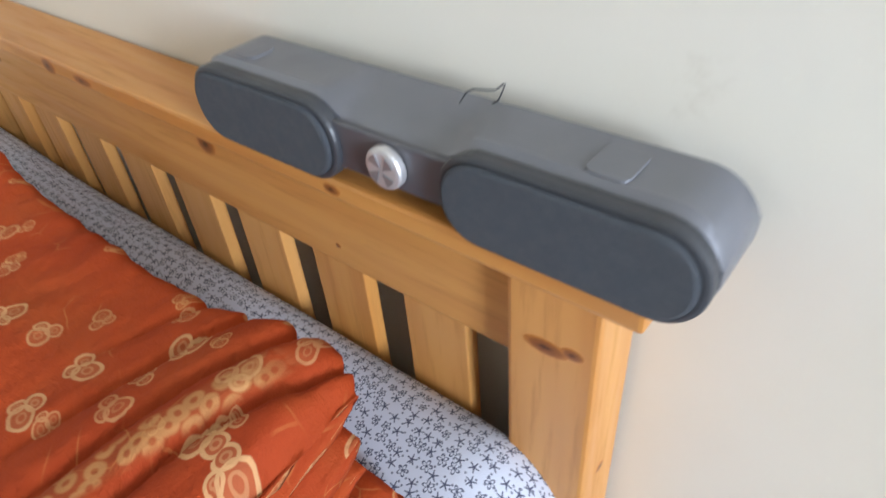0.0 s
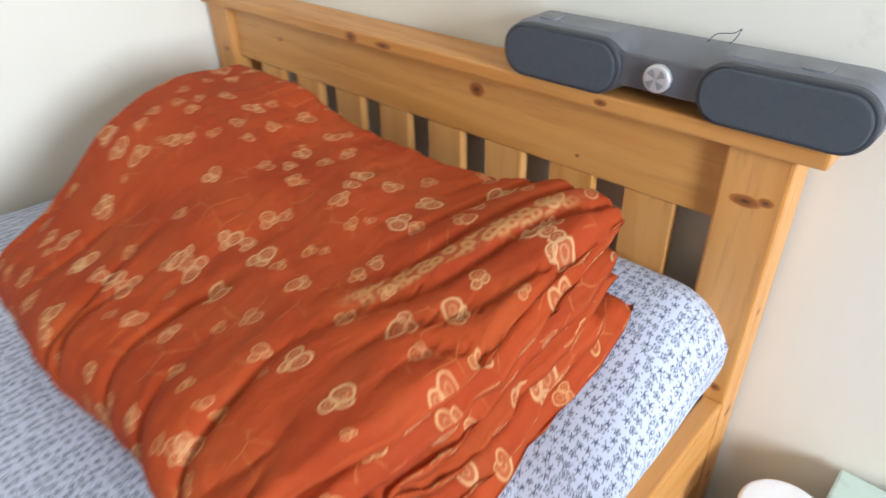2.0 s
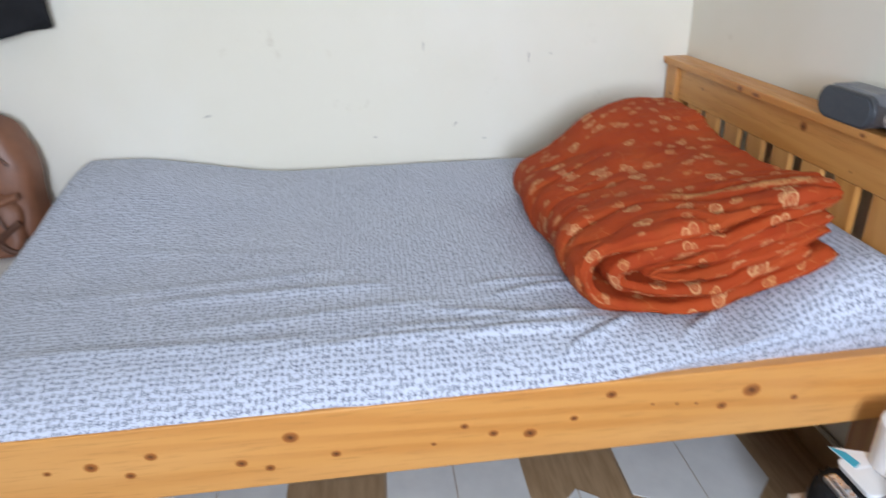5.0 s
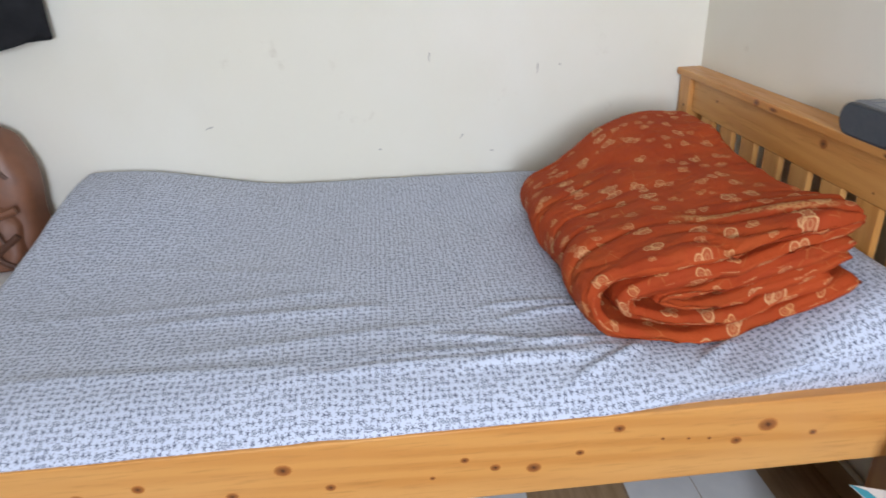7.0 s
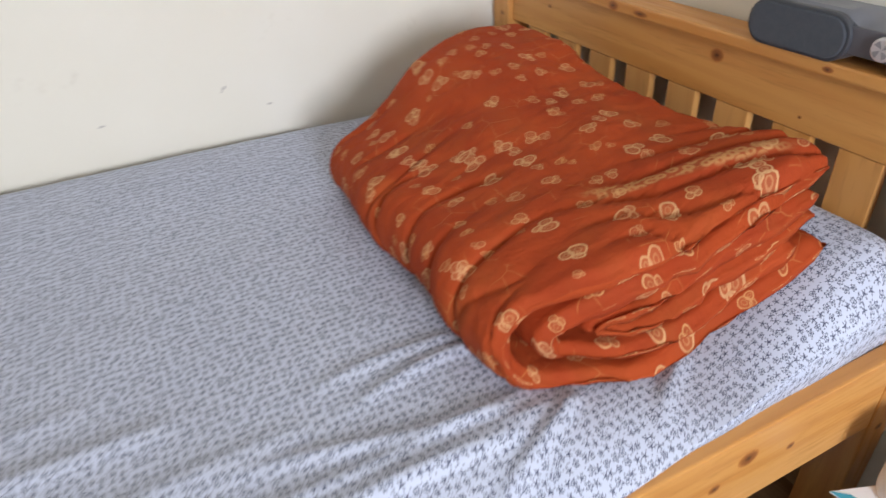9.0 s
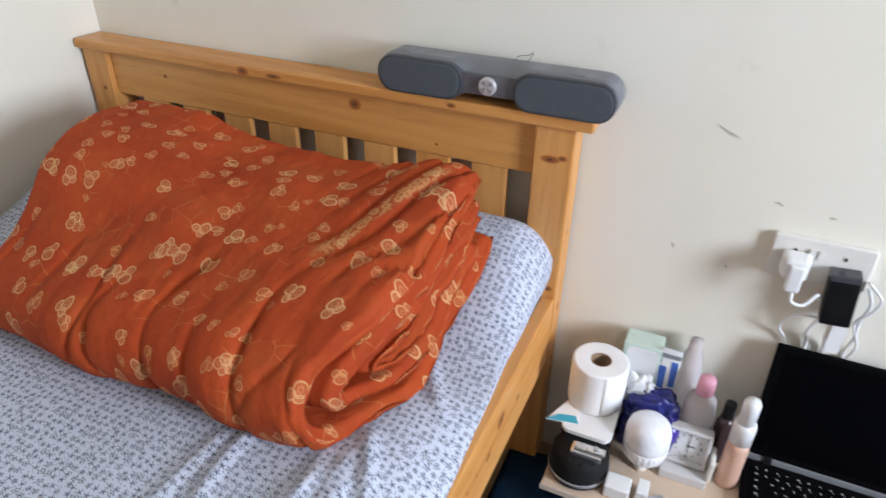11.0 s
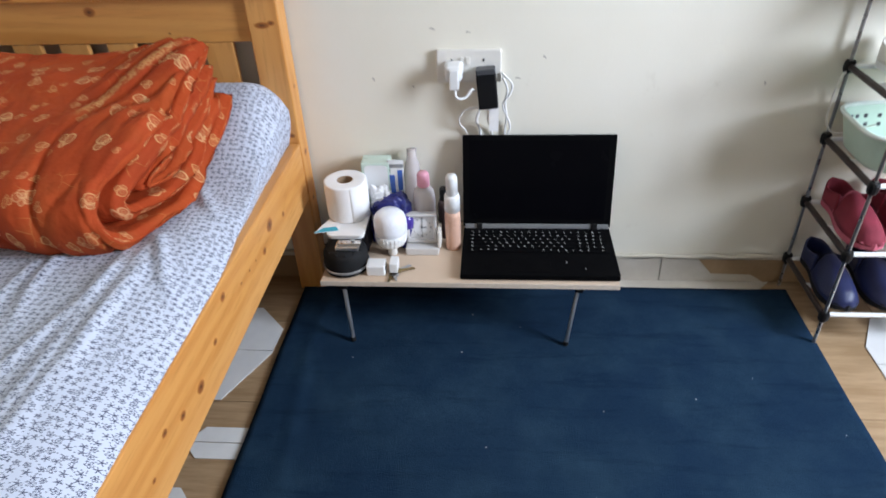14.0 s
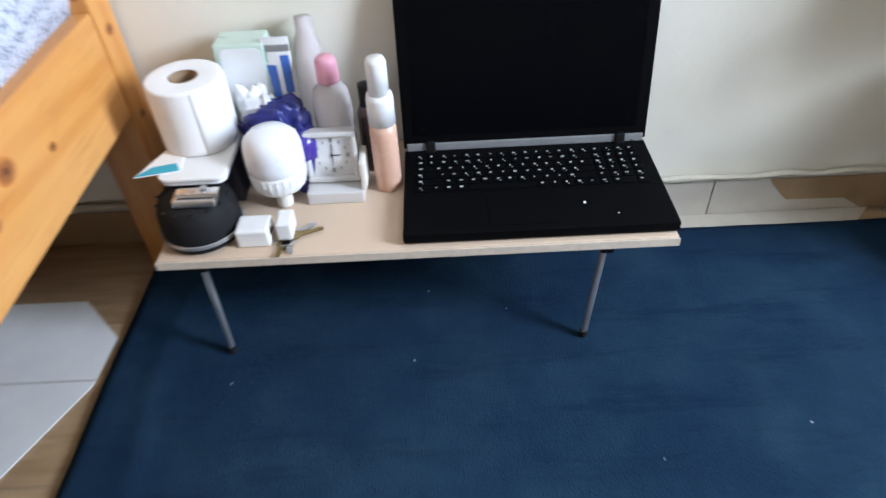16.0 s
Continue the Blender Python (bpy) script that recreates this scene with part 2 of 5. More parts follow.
def make_glass(name, c, rough=0.08):
    k = Mat(name, rough, 0, 0.5)
    k.b.inputs["Transmission Weight"].default_value = 0.55
    k.b.inputs["IOR"].default_value = 1.3
    return k.colour(c).m


PAINT = make_wall_paint("cream_wall_paint", (0.84, 0.80, 0.71), (0.5, 0.42, 0.31))
# ceiling colour set darker than the walls to lower the room's fill light
CEIL = make_wall_paint("low_bounce_ceiling_paint", (0.64, 0.60, 0.53), (0.5, 0.46, 0.4))
# wall paint darkened for the unseen walls, to weaken the bounce light
LOW_BOUNCE_PAINT = make_wall_paint("low_bounce_wall_paint", (0.50, 0.45, 0.37), (0.3, 0.26, 0.2))
PINE = [make_pine("pine_grain_x", 0), make_pine("pine_grain_y", 1), make_pine("pine_grain_z", 2)]
KNOT = make_knot()
SHEET = make_sheet()
QUILT = make_quilt()
RUG = make_rug()
TILE_WHITE = make_tile("pale_marble_tile", (0.66, 0.66, 0.66), (0.76, 0.76, 0.75), (1, 1, 1), 0.22)
TILE_CREAM = make_tile("cream_marble_tile", (0.50, 0.45, 0.38), (0.60, 0.55, 0.48), (1, 1, 1), 0.3)
TILE_BROWN = make_tile("brown_wood_look_tile", (0.30, 0.19, 0.10), (0.43, 0.29, 0.17), (1, 9, 1), 0.3)
GROUT = plain("grey_grout", (0.30, 0.28, 0.25), 0.9)
PLASTER = plain("rough_plaster_edge", (0.62, 0.57, 0.47), 0.9, scale=90, bump=0.6)
BAR_METAL = plain("gunmetal_plastic", (0.21, 0.215, 0.24), 0.36, 0.35, vary=0.06)
BAR_PANEL = plain("grey_plastic_panel", (0.13, 0.13, 0.145), 0.4, 0.3)
BAR_DARK = plain("dark_grey_plastic", (0.055, 0.058, 0.066), 0.4)
BLACK = plain("black_plastic", (0.005, 0.005, 0.006), 0.5, spec=0.25)
LID_BLACK = plain("matt_black_lid", (0.0025, 0.0025, 0.003), 0.6, spec=0.04)
BLACK_MATT = plain("black_rubber", (0.010, 0.010, 0.011), 0.75, spec=0.25)
SCREEN = plain("black_glossy_screen", (0.002, 0.002, 0.003), 0.2, spec=0.05, vary=0, bump=0)
CHROME = plain("chrome", (0.78, 0.78, 0.79), 0.30, 1.0, vary=0.05, bump=0)
STEEL = plain("dull_steel_tube", (0.50, 0.51, 0.53), 0.35, 0.9, vary=0.1, bump=0)
SILVER = plain("silver_plastic", (0.36, 0.37, 0.39), 0.35, 0.6)
WHITE = plain("white_plastic", (0.80, 0.80, 0.80), 0.35, vary=0.03)
CREAM = plain("aged_white_plastic", (0.76, 0.73, 0.68), 0.4, vary=0.04)
MILK = plain("milky_lamp_dome", (0.82, 0.83, 0.88), 0.28, vary=0.02, bump=0)
PAPER = plain("white_tissue_paper", (0.86, 0.85, 0.85), 0.95, vary=0.03, scale=60, bump=0.5)
CARD = plain("brown_cardboard", (0.34, 0.22, 0.13), 0.9)
BEIGE = plain("beige_laminate", (0.62, 0.47, 0.35), 0.45, vary=0.07, scale=14)
EDGE = plain("pale_board_edge", (0.66, 0.56, 0.46), 0.7, vary=0.2, scale=80)
TEAL = plain("teal_print", (0.04, 0.38, 0.52), 0.5)
NAVY = plain("navy_glossy_wrap", (0.022, 0.026, 0.16), 0.32, vary=0.5, scale=35, bump=0.4)
PEACH = plain("peach_lotion_bottle", (0.70, 0.43, 0.32), 0.35, vary=0.05)
PINK = plain("pink_cap", (0.74, 0.34, 0.44), 0.35)
RED = plain("red_print", (0.55, 0.05, 0.06), 0.4)
BLUE = plain("blue_print", (0.05, 0.14, 0.50), 0.4)
GREEN = plain("green_plastic", (0.03, 0.22, 0.10), 0.4)
PALE_GREEN = plain("pale_green_plastic", (0.56, 0.68, 0.60), 0.3, vary=0.05)
GREYCLOCK = plain("pale_grey_plastic", (0.60, 0.58, 0.57), 0.4, vary=0.04)
DIALFACE = plain("clock_face", (0.72, 0.71, 0.71), 0.5, vary=0.02, bump=0)
CLEAR = make_glass("clear_plastic", (0.86, 0.80, 0.81), 0.16)
MAROON = plain("maroon_cloth", (0.20, 0.018, 0.035), 0.85, vary=0.4, scale=18, bump=0.6)
PINKCLOTH = plain("dusty_pink_cloth", (0.52, 0.16, 0.20), 0.85, vary=0.25, scale=18, bump=0.6)
BLUECLOTH = plain("royal_blue_cloth", (0.018, 0.035, 0.16), 0.8, vary=0.4, scale=16, bump=0.6)
LEATHER = plain("brown_leather", (0.21, 0.085, 0.045), 0.5, vary=0.25, scale=22, bump=0.4)
LEATHER_DARK = plain("dark_brown_leather", (0.10, 0.04, 0.022), 0.5, vary=0.25, scale=22, bump=0.4)
BLACKCLOTH = plain("black_cloth", (0.008, 0.008, 0.010), 0.9, vary=0.4, scale=25, bump=0.5)
SCUFF = plain("grey_scuff", (0.52, 0.48, 0.42), 0.9, vary=0.3)
SILVER_INK = plain("grey_key_ink", (0.40, 0.40, 0.40), 0.6)
BRASS = plain("worn_brass", (0.30, 0.22, 0.10), 0.35, 1.0)


# ---- mesh helpers ----
def link(name, bm, mat, parent=None, label="", smooth=False):
    me = bpy.data.meshes.new(name)
    bm.normal_update()
    bm.to_mesh(me)
    bm.free()
    if smooth:
        for p in me.polygons:
            p.use_smooth = True
    me.materials.append(mat)
    ob = new(name, me)
    if parent is not None:
        ob.parent = parent
    if label:
        ob["label"] = label
    return ob


def part(name, bm, material, parent, label="", smooth=False):
    return link(name, bm, material, parent, label, smooth)


def empty(name, at=(0, 0, 0)):
    """A thing's base; its parts are given in metres from there."""
    ob = new(name)
    ob.location = at
    ob.empty_display_size = 0.05
    return ob


def box(x0, x1, y0, y1, z0, z1, bev=0.0, seg=2, bm=None):
    bm = bm or bmesh.new()
    vs = bmesh.ops.create_cube(bm, size=1)["verts"]
    for v in vs:
        v.co = Vector(((x0 + x1) / 2 + v.co.x * (x1 - x0), (y0 + y1) / 2 + v.co.y * (y1 - y0), (z0 + z1) / 2 + v.co.z * (z1 - z0)))
    if bev:
        es = list({e for v in vs for e in v.link_edges})
        bmesh.ops.bevel(bm, geom=es, offset=bev, segments=seg, profile=0.6, affect="EDGES")
    return bm


def turned(profile, n=28, at=(0, 0, 0), bm=None):
    """A solid turned round z from (radius, height) pairs."""
    bm = bm or bmesh.new()
    rings = []
    for r, z in profile:
        if r < 1e-5:
            rings.append([bm.verts.new((at[0], at[1], at[2] + z))])
        else:
            rings.append([bm.verts.new((at[0] + r * math.cos(2 * math.pi * i / n), at[1] + r * math.sin(2 * math.pi * i / n), at[2] + z)) for i in range(n)])
    for a, b in zip(rings, rings[1:]):
        for i in range(n):
            j = (i + 1) % n
            if len(a) == 1 and len(b) > 1:
                bm.faces.new((a[0], b[j], b[i]))
            elif len(b) == 1 and len(a) > 1:
                bm.faces.new((a[i], a[j], b[0]))
            elif len(a) > 1:
                bm.faces.new((a[i], a[j], b[j], b[i]))
    bmesh.ops.recalc_face_normals(bm, faces=bm.faces)
    return bm


def tube(points, r, n=8, bm=None, steps=6):
    """A round tube along a smooth line through the points."""
    bm = bm or bmesh.new()
    pts = [Vector(p) for p in points]
    line = []
    if len(pts) == 2 or steps <= 1:
        line = pts
    else:
        ext = [pts[0] * 2 - pts[1], *pts, pts[-1] * 2 - pts[-2]]
        for i in range(1, len(ext) - 2):
            p0, p1, p2, p3 = ext[i - 1:i + 3]
            for s in range(steps):
                t = s / steps
                line.append(0.5 * (2 * p1 + (p2 - p0) * t + (2 * p0 - 5 * p1 + 4 * p2 - p3) * t * t + (3 * p1 - p0 - 3 * p2 + p3) * t ** 3))
        line.append(pts[-1])
    rings = []
    for i, p in enumerate(line):
        d = (line[min(i + 1, len(line) - 1)] - line[max(i - 1, 0)]).normalized()
        a = d.orthogonal().normalized() if i == 0 else (a - d * a.dot(d)).normalized()
        b = d.cross(a)
        rings.append([bm.verts.new(p + r * (math.cos(2 * math.pi * k / n) * a + math.sin(2 * math.pi * k / n) * b)) for k in range(n)])
    for u, v in zip(rings, rings[1:]):
        for k in range(n):
            bm.faces.new((u[k], u[(k + 1) % n], v[(k + 1) % n], v[k]))
    bm.faces.new(rings[0][::-1])
    bm.faces.new(rings[-1])
    return bm


def prism(outline, lift, bev=0.0, seg=2, bm=None):
    """An outline in (a, b), turned into space by lift(a, b, side) with side 0 and 1."""
    bm = bm or bmesh.new()
    lo = [bm.verts.new(lift(a, b, 0)) for a, b in outline]
    hi = [bm.verts.new(lift(a, b, 1)) for a, b in outline]
    n = len(outline)
    f0, f1 = bm.faces.new(lo[::-1]), bm.faces.new(hi)
    for i in range(n):
        bm.faces.new((lo[i], lo[(i + 1) % n], hi[(i + 1) % n], hi[i]))
    bmesh.ops.recalc_face_normals(bm, faces=bm.faces)
    if bev:
        es = list(set(f0.edges) | set(f1.edges))
        bmesh.ops.bevel(bm, geom=es, offset=bev, segments=seg, profile=0.5, affect="EDGES")
    return bm


def rounded(x0, x1, z0, z1, r, n=8):
    """The outline of a rectangle with round corners."""
    out = []
    for cx, cz, a0 in ((x1 - r, z1 - r, 0), (x0 + r, z1 - r, 90), (x0 + r, z0 + r, 180), (x1 - r, z0 + r, 270)):
        for i in range(n + 1):
            a = radians(a0 + 90 * i / n)
            out.append((cx + r * math.cos(a), cz + r * math.sin(a)))
    return out


def sheet_mesh(nu, nv, at, uv=None, bm=None, close_u=False):
    """A grid of at(u, v), u and v from 0 to 1, with its map in metres from uv(u, v)."""
    bm = bm or bmesh.new()
    layer = bm.loops.layers.uv.verify()
    cols = nu if close_u else nu + 1
    grid = [[bm.verts.new(at(i / nu, j / nv)) for j in range(nv + 1)] for i in range(cols)]
    for i in range(nu):
        for j in range(nv):
            i2 = (i + 1) % cols
            f = bm.faces.new((grid[i][j], grid[i2][j], grid[i2][j + 1], grid[i][j + 1]))
            f.smooth = True
            if uv:
                for lp, (a, b) in zip(f.loops, ((i, j), (i + 1, j), (i + 1, j + 1), (i, j + 1))):
                    lp[layer].uv = uv(a / nu, b / nv)
    return bm


def smooth(a, b, x):
    t = max(0.0, min(1.0, (x - a) / (b - a)))
    return t * t * (3 - 2 * t)


def lerp(a, b, t):
    return a + (b - a) * t


def nz(x, y, z=0.0):
    return noise.noise(Vector((x, y, z)))


# ---- the room ----
def wall(name, x0, x1, y0, y1, label, paint=PAINT):
    return tagged(link(name, box(x0, x1, y0, y1, 0, CZ), paint), label, "wall", kind="structure")


wall_north = wall("wall_north", WX - 0.15, EX + 0.2, 0, 0.15, "cream painted wall with scuffs behind the headboard")
wall_west = wall("wall_west", WX - 0.15, WX, SY, 0, "cream painted wall along the bed")
# south and east walls stay unseen; their darker colour holds back fill light
wall_south = wall("wall_south", WX - 0.15, EX + 0.2, SY - 0.15, SY, "unseen wall, darkened to cut bounce light", LOW_BOUNCE_PAINT)
wall_east = tagged(empty("wall_east"), "unseen wall with a window, darkened to cut bounce light", "wall", kind="structure")
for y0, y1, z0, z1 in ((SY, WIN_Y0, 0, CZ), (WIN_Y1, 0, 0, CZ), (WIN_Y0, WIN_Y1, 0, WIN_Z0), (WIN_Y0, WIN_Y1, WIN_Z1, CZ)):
    part("wall_section", box(EX, EX + 0.2, y0, y1, z0, z1), LOW_BOUNCE_PAINT, wall_east)
# the ceiling is out of view; its dark colour dims the bounce
tagged(link("ceiling", box(WX - 0.15, EX + 0.2, SY - 0.15, 0.15, CZ, CZ + 0.12), CEIL), "unseen ceiling, darkened to cut bounce light", "ceiling", kind="structure")

window = tagged(empty("window_1", (EX, 0, 0)), "white framed window that lets in daylight", "window", kind="structure")
for y0, y1, z0, z1 in ((WIN_Y0, WIN_Y1, WIN_Z0, WIN_Z0 + 0.05), (WIN_Y0, WIN_Y1, WIN_Z1 - 0.05, WIN_Z1), (WIN_Y0, WIN_Y0 + 0.05, WIN_Z0 + 0.05, WIN_Z1 - 0.05), (WIN_Y1 - 0.05, WIN_Y1, WIN_Z0 + 0.05, WIN_Z1 - 0.05)):
    part("window_frame", box(0.14, 0.18, y0, y1, z0, z1, 0.004), WHITE, window)

# marks on the walls: (along the wall, height, length, tilt)
for x, z, s, tilt in ((0.705, 0.890, 0.05, 8), (0.86, 0.888, 0.10, 0), (0.656, 0.672, 0.012, 40), (0.593, 0.62, 0.014, 10), (0.384, 0.744, 0.016, 15), (0.276, 0.857, 0.045, 25), (0.23, 0.62, 0.012, 70), (1.19, 0.60, 0.012, 80), (0.33, 0.60, 0.008, 60), (0.47, 0.735, 0.012, 0)):
    out = [(math.cos(a) * s * (0.5 + 0.1 * math.sin(5 * a)), math.sin(a) * (0.0022 + 0.001 * math.cos(3 * a + s * 90))) for a in [i * 0.45 for i in range(14)]]
    ca, sa = math.cos(radians(-tilt)), math.sin(radians(-tilt))
    part("scuff", prism(out, lambda a, b, k: (x + a * ca - b * sa, -0.0012 * k + 0.0005, z + a * sa + b * ca)), SCUFF, wall_north)
for y, z, s, tilt in ((-0.898, 0.936, 0.03, 85), (-0.549, 0.884, 0.035, 88), (-1.613, 0.751, 0.03, 20), (-0.801, 0.676, 0.022, 50), (-1.074, 0.647, 0.014, 10), (-0.475, 0.892, 0.010, 30), (-0.70, 0.62, 0.012, 10)):
    out = [(math.cos(a) * s * (0.5 + 0.1 * math.sin(5 * a)), math.sin(a) * (0.0024 + 0.001 * math.cos(3 * a + s * 90))) for a in [i * 0.45 for i in range(14)]]
    ca, sa = math.cos(radians(tilt)), math.sin(radians(tilt))
    part("scuff", prism(out, lambda a, b, k: (WX - 0.0005 + 0.0012 * k, y + a * ca - b * sa, z + a * sa + b * ca)), SCUFF, wall_west)

# floor slab; its tiles come last in the file
floor = tagged(link("floor", box(WX - 0.15, EX + 0.2, SY - 0.15, 0.15, -0.12, -0.004), GROUT), "tiled floor, pale tiles with brown wood-look shapes", "floor", kind="structure")
tagged(link("ground", box(EX + 0.2, EX + 60, -40, 40, -3.2, -3.0), plain("dusty_ground", (0.3, 0.26, 0.2), 0.95)), "dusty ground outside the window", "ground", kind="structure")

# ---- rug ----
RUG_X0, RUG_X1, RUG_Y0, RUG_Y1 = -0.028, 1.368, -2.55, -0.055


def rug_at(u, v):
    x, y = lerp(RUG_X0, RUG_X1, u), lerp(RUG_Y0, RUG_Y1, v)
    edge = min(u, 1 - u) * 1.4, min(v, 1 - v) * 2.5
    z = 0.009 + 0.0035 * nz(x * 3, y * 3) * smooth(0, 0.15, min(edge)) + 0.002 * nz(x * 9, y * 5, 3)
    ridge = math.exp(-((x - 0.075 - 0.02 * math.sin(y * 5)) / 0.012) ** 2) * smooth(-1.0, -0.5, y) * 0.005
    wob = 0.004 * nz(x * 4, y * 4, 9)
    return x + wob, y + wob, max(0.004, z + ridge)


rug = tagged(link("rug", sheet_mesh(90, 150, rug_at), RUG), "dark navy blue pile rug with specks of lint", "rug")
mod = rug.modifiers.new("thick", "SOLIDIFY")
mod.thickness, mod.offset = 0.006, -1

# ---- bed ----
RAIL_Z0, RAIL_Z1, RAIL_X, FOOT_Y = 0.314, 0.478, 0.034, -2.06
bed = tagged(empty("bed"), "knotty pine bed with a slatted headboard", "bed")
for name, x0, x1, y0, y1, z1 in (("headboard_post", -0.040, 0.035, -0.072, -0.008, 0.842), ("headboard_post", -1.166, -1.094, -0.072, -0.008, 0.842), ("foot_post", -0.040, 0.033, FOOT_Y - 0.06, FOOT_Y, 0.44), ("foot_post", -1.166, -1.094, FOOT_Y - 0.06, FOOT_Y, 0.44)):
    part(name, box(x0, x1, y0, y1, 0, z1, 0.004), PINE[2], bed)

part("crown", box(-1.174, 0.066, -0.083, -0.003, 0.8425, 0.864, 0.004), PINE[0], bed)
top_panel = part("top_panel", box(-1.093, -0.041, -0.058, -0.026, 0.737, 0.842, 0.003), PINE[0], bed)
lower_rail = part("lower_rail", box(-1.093, -0.041, -0.058, -0.026, 0.27, 0.37, 0.003), PINE[0], bed)
for i in range(8):
    x = -0.165 - 0.122 * i
    part("slat", box(x, x + 0.072, -0.0555, -0.0395, 0.371, 0.736, 0.002), PINE[2], bed)
side_rail = part("side_rail", box(RAIL_X - 0.028, RAIL_X, FOOT_Y + 0.001, -0.073, RAIL_Z0, RAIL_Z1, 0.004), PINE[1], bed)
part("side_rail", box(-1.166, -1.138, FOOT_Y + 0.001, -0.073, RAIL_Z0, RAIL_Z1, 0.004), PINE[1], bed)
part("foot_rail", box(-1.093, -0.041, FOOT_Y - 0.045, FOOT_Y - 0.017, RAIL_Z0, RAIL_Z1 - 0.01, 0.004), PINE[0], bed)
for i in range(13):
    y = -0.16 - 0.145 * i
    part("base_slat", box(-1.137, RAIL_X - 0.029, y - 0.04, y + 0.04, 0.345, 0.363, 0.002), PINE[0], bed)

knot_mesh = bpy.data.meshes.new("knot")
bm = turned([(0, 0.06), (0.3, 0.055), (0.62, 0.04), (0.9, 0.02), (1, 0)], 14)
bm.to_mesh(knot_mesh)
bm.free()
for p in knot_mesh.polygons:
    p.use_smooth = True
knot_mesh.materials.append(KNOT)


def knot(parent, at, face, r, wide=1.25):
    ob = new("knot", knot_mesh)
    ob.parent = parent
    m = {"x": pose(0, 0, 0, 0, 90, 0), "y": pose(0, 0, 0, 90, 0, 0)}[face]
    ob.matrix_basis = Matrix.Translation(at) @ m @ Matrix.Diagonal((r, r * wide, 0.008, 1) if face == "x" else (r * wide, r, 0.008, 1))


for y, z, r in ((-0.379, 0.401, 0.0135), (-0.436, 0.370, 0.008), (-0.736, 0.377, 0.006), (-0.665, 0.425, 0.008), (-0.285, 0.372, 0.006), (-1.274, 0.402, 0.011), (-1.526, 0.391, 0.008),
                (-0.894, 0.361, 0.007), (-0.822, 0.352, 0.010), (-1.633, 0.380, 0.009), (-1.195, 0.352, 0.007), (-0.950, 0.385, 0.006), (-1.01, 0.35, 0.004), (-1.37, 0.353, 0.008), (-1.32, 0.335, 0.007),
                (-1.57, 0.352, 0.007), (-1.71, 0.376, 0.005), (-1.83, 0.37, 0.009), (-1.94, 0.40, 0.007), (-0.49, 0.382, 0.003), (-0.53, 0.386, 0.003), (-0.58, 0.391, 0.003)):
    knot(side_rail, (RAIL_X + 0.0002, y, z + 0.024), "x", r * 1.2)
for x, z, r in ((-0.423, 0.813, 0.0125), (-0.93, 0.80, 0.005), (-0.24, 0.76, 0.003)):
    knot(top_panel, (x, -0.0582, z), "y", r)
for x, z, r, w in ((-0.679, 0.853, 0.010, 1.6), (-0.6, 0.852, 0.006, 3.5), (-0.2, 0.853, 0.005, 2.0)):
    knot(bed, (x, -0.0832, z), "y", r, w)
for x, z, r, w in ((-0.006, 0.779, 0.008, 2.4), (0.016, 0.784, 0.006, 1.6), (0.018, 0.50, 0.007, 1.2), (-1.12, 0.75, 0.006, 1.2)):
    knot(bed, (x, -0.0722, z), "y", r, w)
for z, r in ((0.44, 0.010), (0.62, 0.006), (0.30, 0.008)):
    knot(bed, (0.0352, -0.04, z), "x", r)

# ---- mattress with its fitted printed sheet ----
CREASES = ((-0.258, -0.66, -0.240, -0.88, 0.009, 0.009), (-0.290, -0.68, -0.282, -0.92, 0.012, 0.007), (-0.105, -0.64, -0.060, -1.42, 0.013, 0.009), (-0.098, -0.59, 0.030, -0.80, 0.009, 0.013), (-0.086, -0.41, 0.014, -0.53, 0.009, 0.009),
           (-0.084, -0.68, -0.070, -1.02, 0.009, 0.010), (-0.126, -0.68, -0.180, -1.06, 0.011, 0.009), (-0.14, -0.66, -0.10, -1.20, 0.010, 0.007), (-0.312, -1.10, -0.295, -1.70, 0.018, 0.007), (-0.22, -0.95, -0.19, -1.60, 0.018, 0.005),
           (-0.11, -1.25, -0.13, -1.95, 0.018, 0.006), (-0.40, -1.2, -0.36, -1.95, 0.02, 0.004), (-0.52, -1.3, -0.60, -1.95, 0.02, 0.003))


def crease(x, y):
    h = 0.0
    for x0, y0, x1, y1, w, top in CREASES:
        dx, dy = x1 - x0, y1 - y0
        t = ((x - x0) * dx + (y - y0) * dy) / (dx * dx + dy * dy)
        if -0.1 < t < 1.1:
            bend = 0.02 * math.sin(3.0 * t + x0 * 30)
            off = ((x - x0) * dy - (y - y0) * dx) / math.hypot(dx, dy) + bend * t
            h += top * math.exp(-(off / w) ** 2) * smooth(-0.1, 0.05, t) * (1 - smooth(0.5, 1.1, t))
    return h


def mattress_top(x, y):
    z = 0.531 + 0.012 * smooth(-0.5, -1.2, y) + 0.122 * smooth(-0.44, -0.09, y) + 0.02 * smooth(-0.7, -1.1, x)
    z += 0.080 * smooth(-1.33, -1.90, y) * smooth(-0.45, -1.05, x)
    z += 0.006 * nz(x * 2.5, y * 2.0, 1) + 0.002 * nz(x * 9, y * 9, 4)
    return z


MAT_Y0, MAT_Y1, MAT_X0 = -2.045, -0.062, -1.170


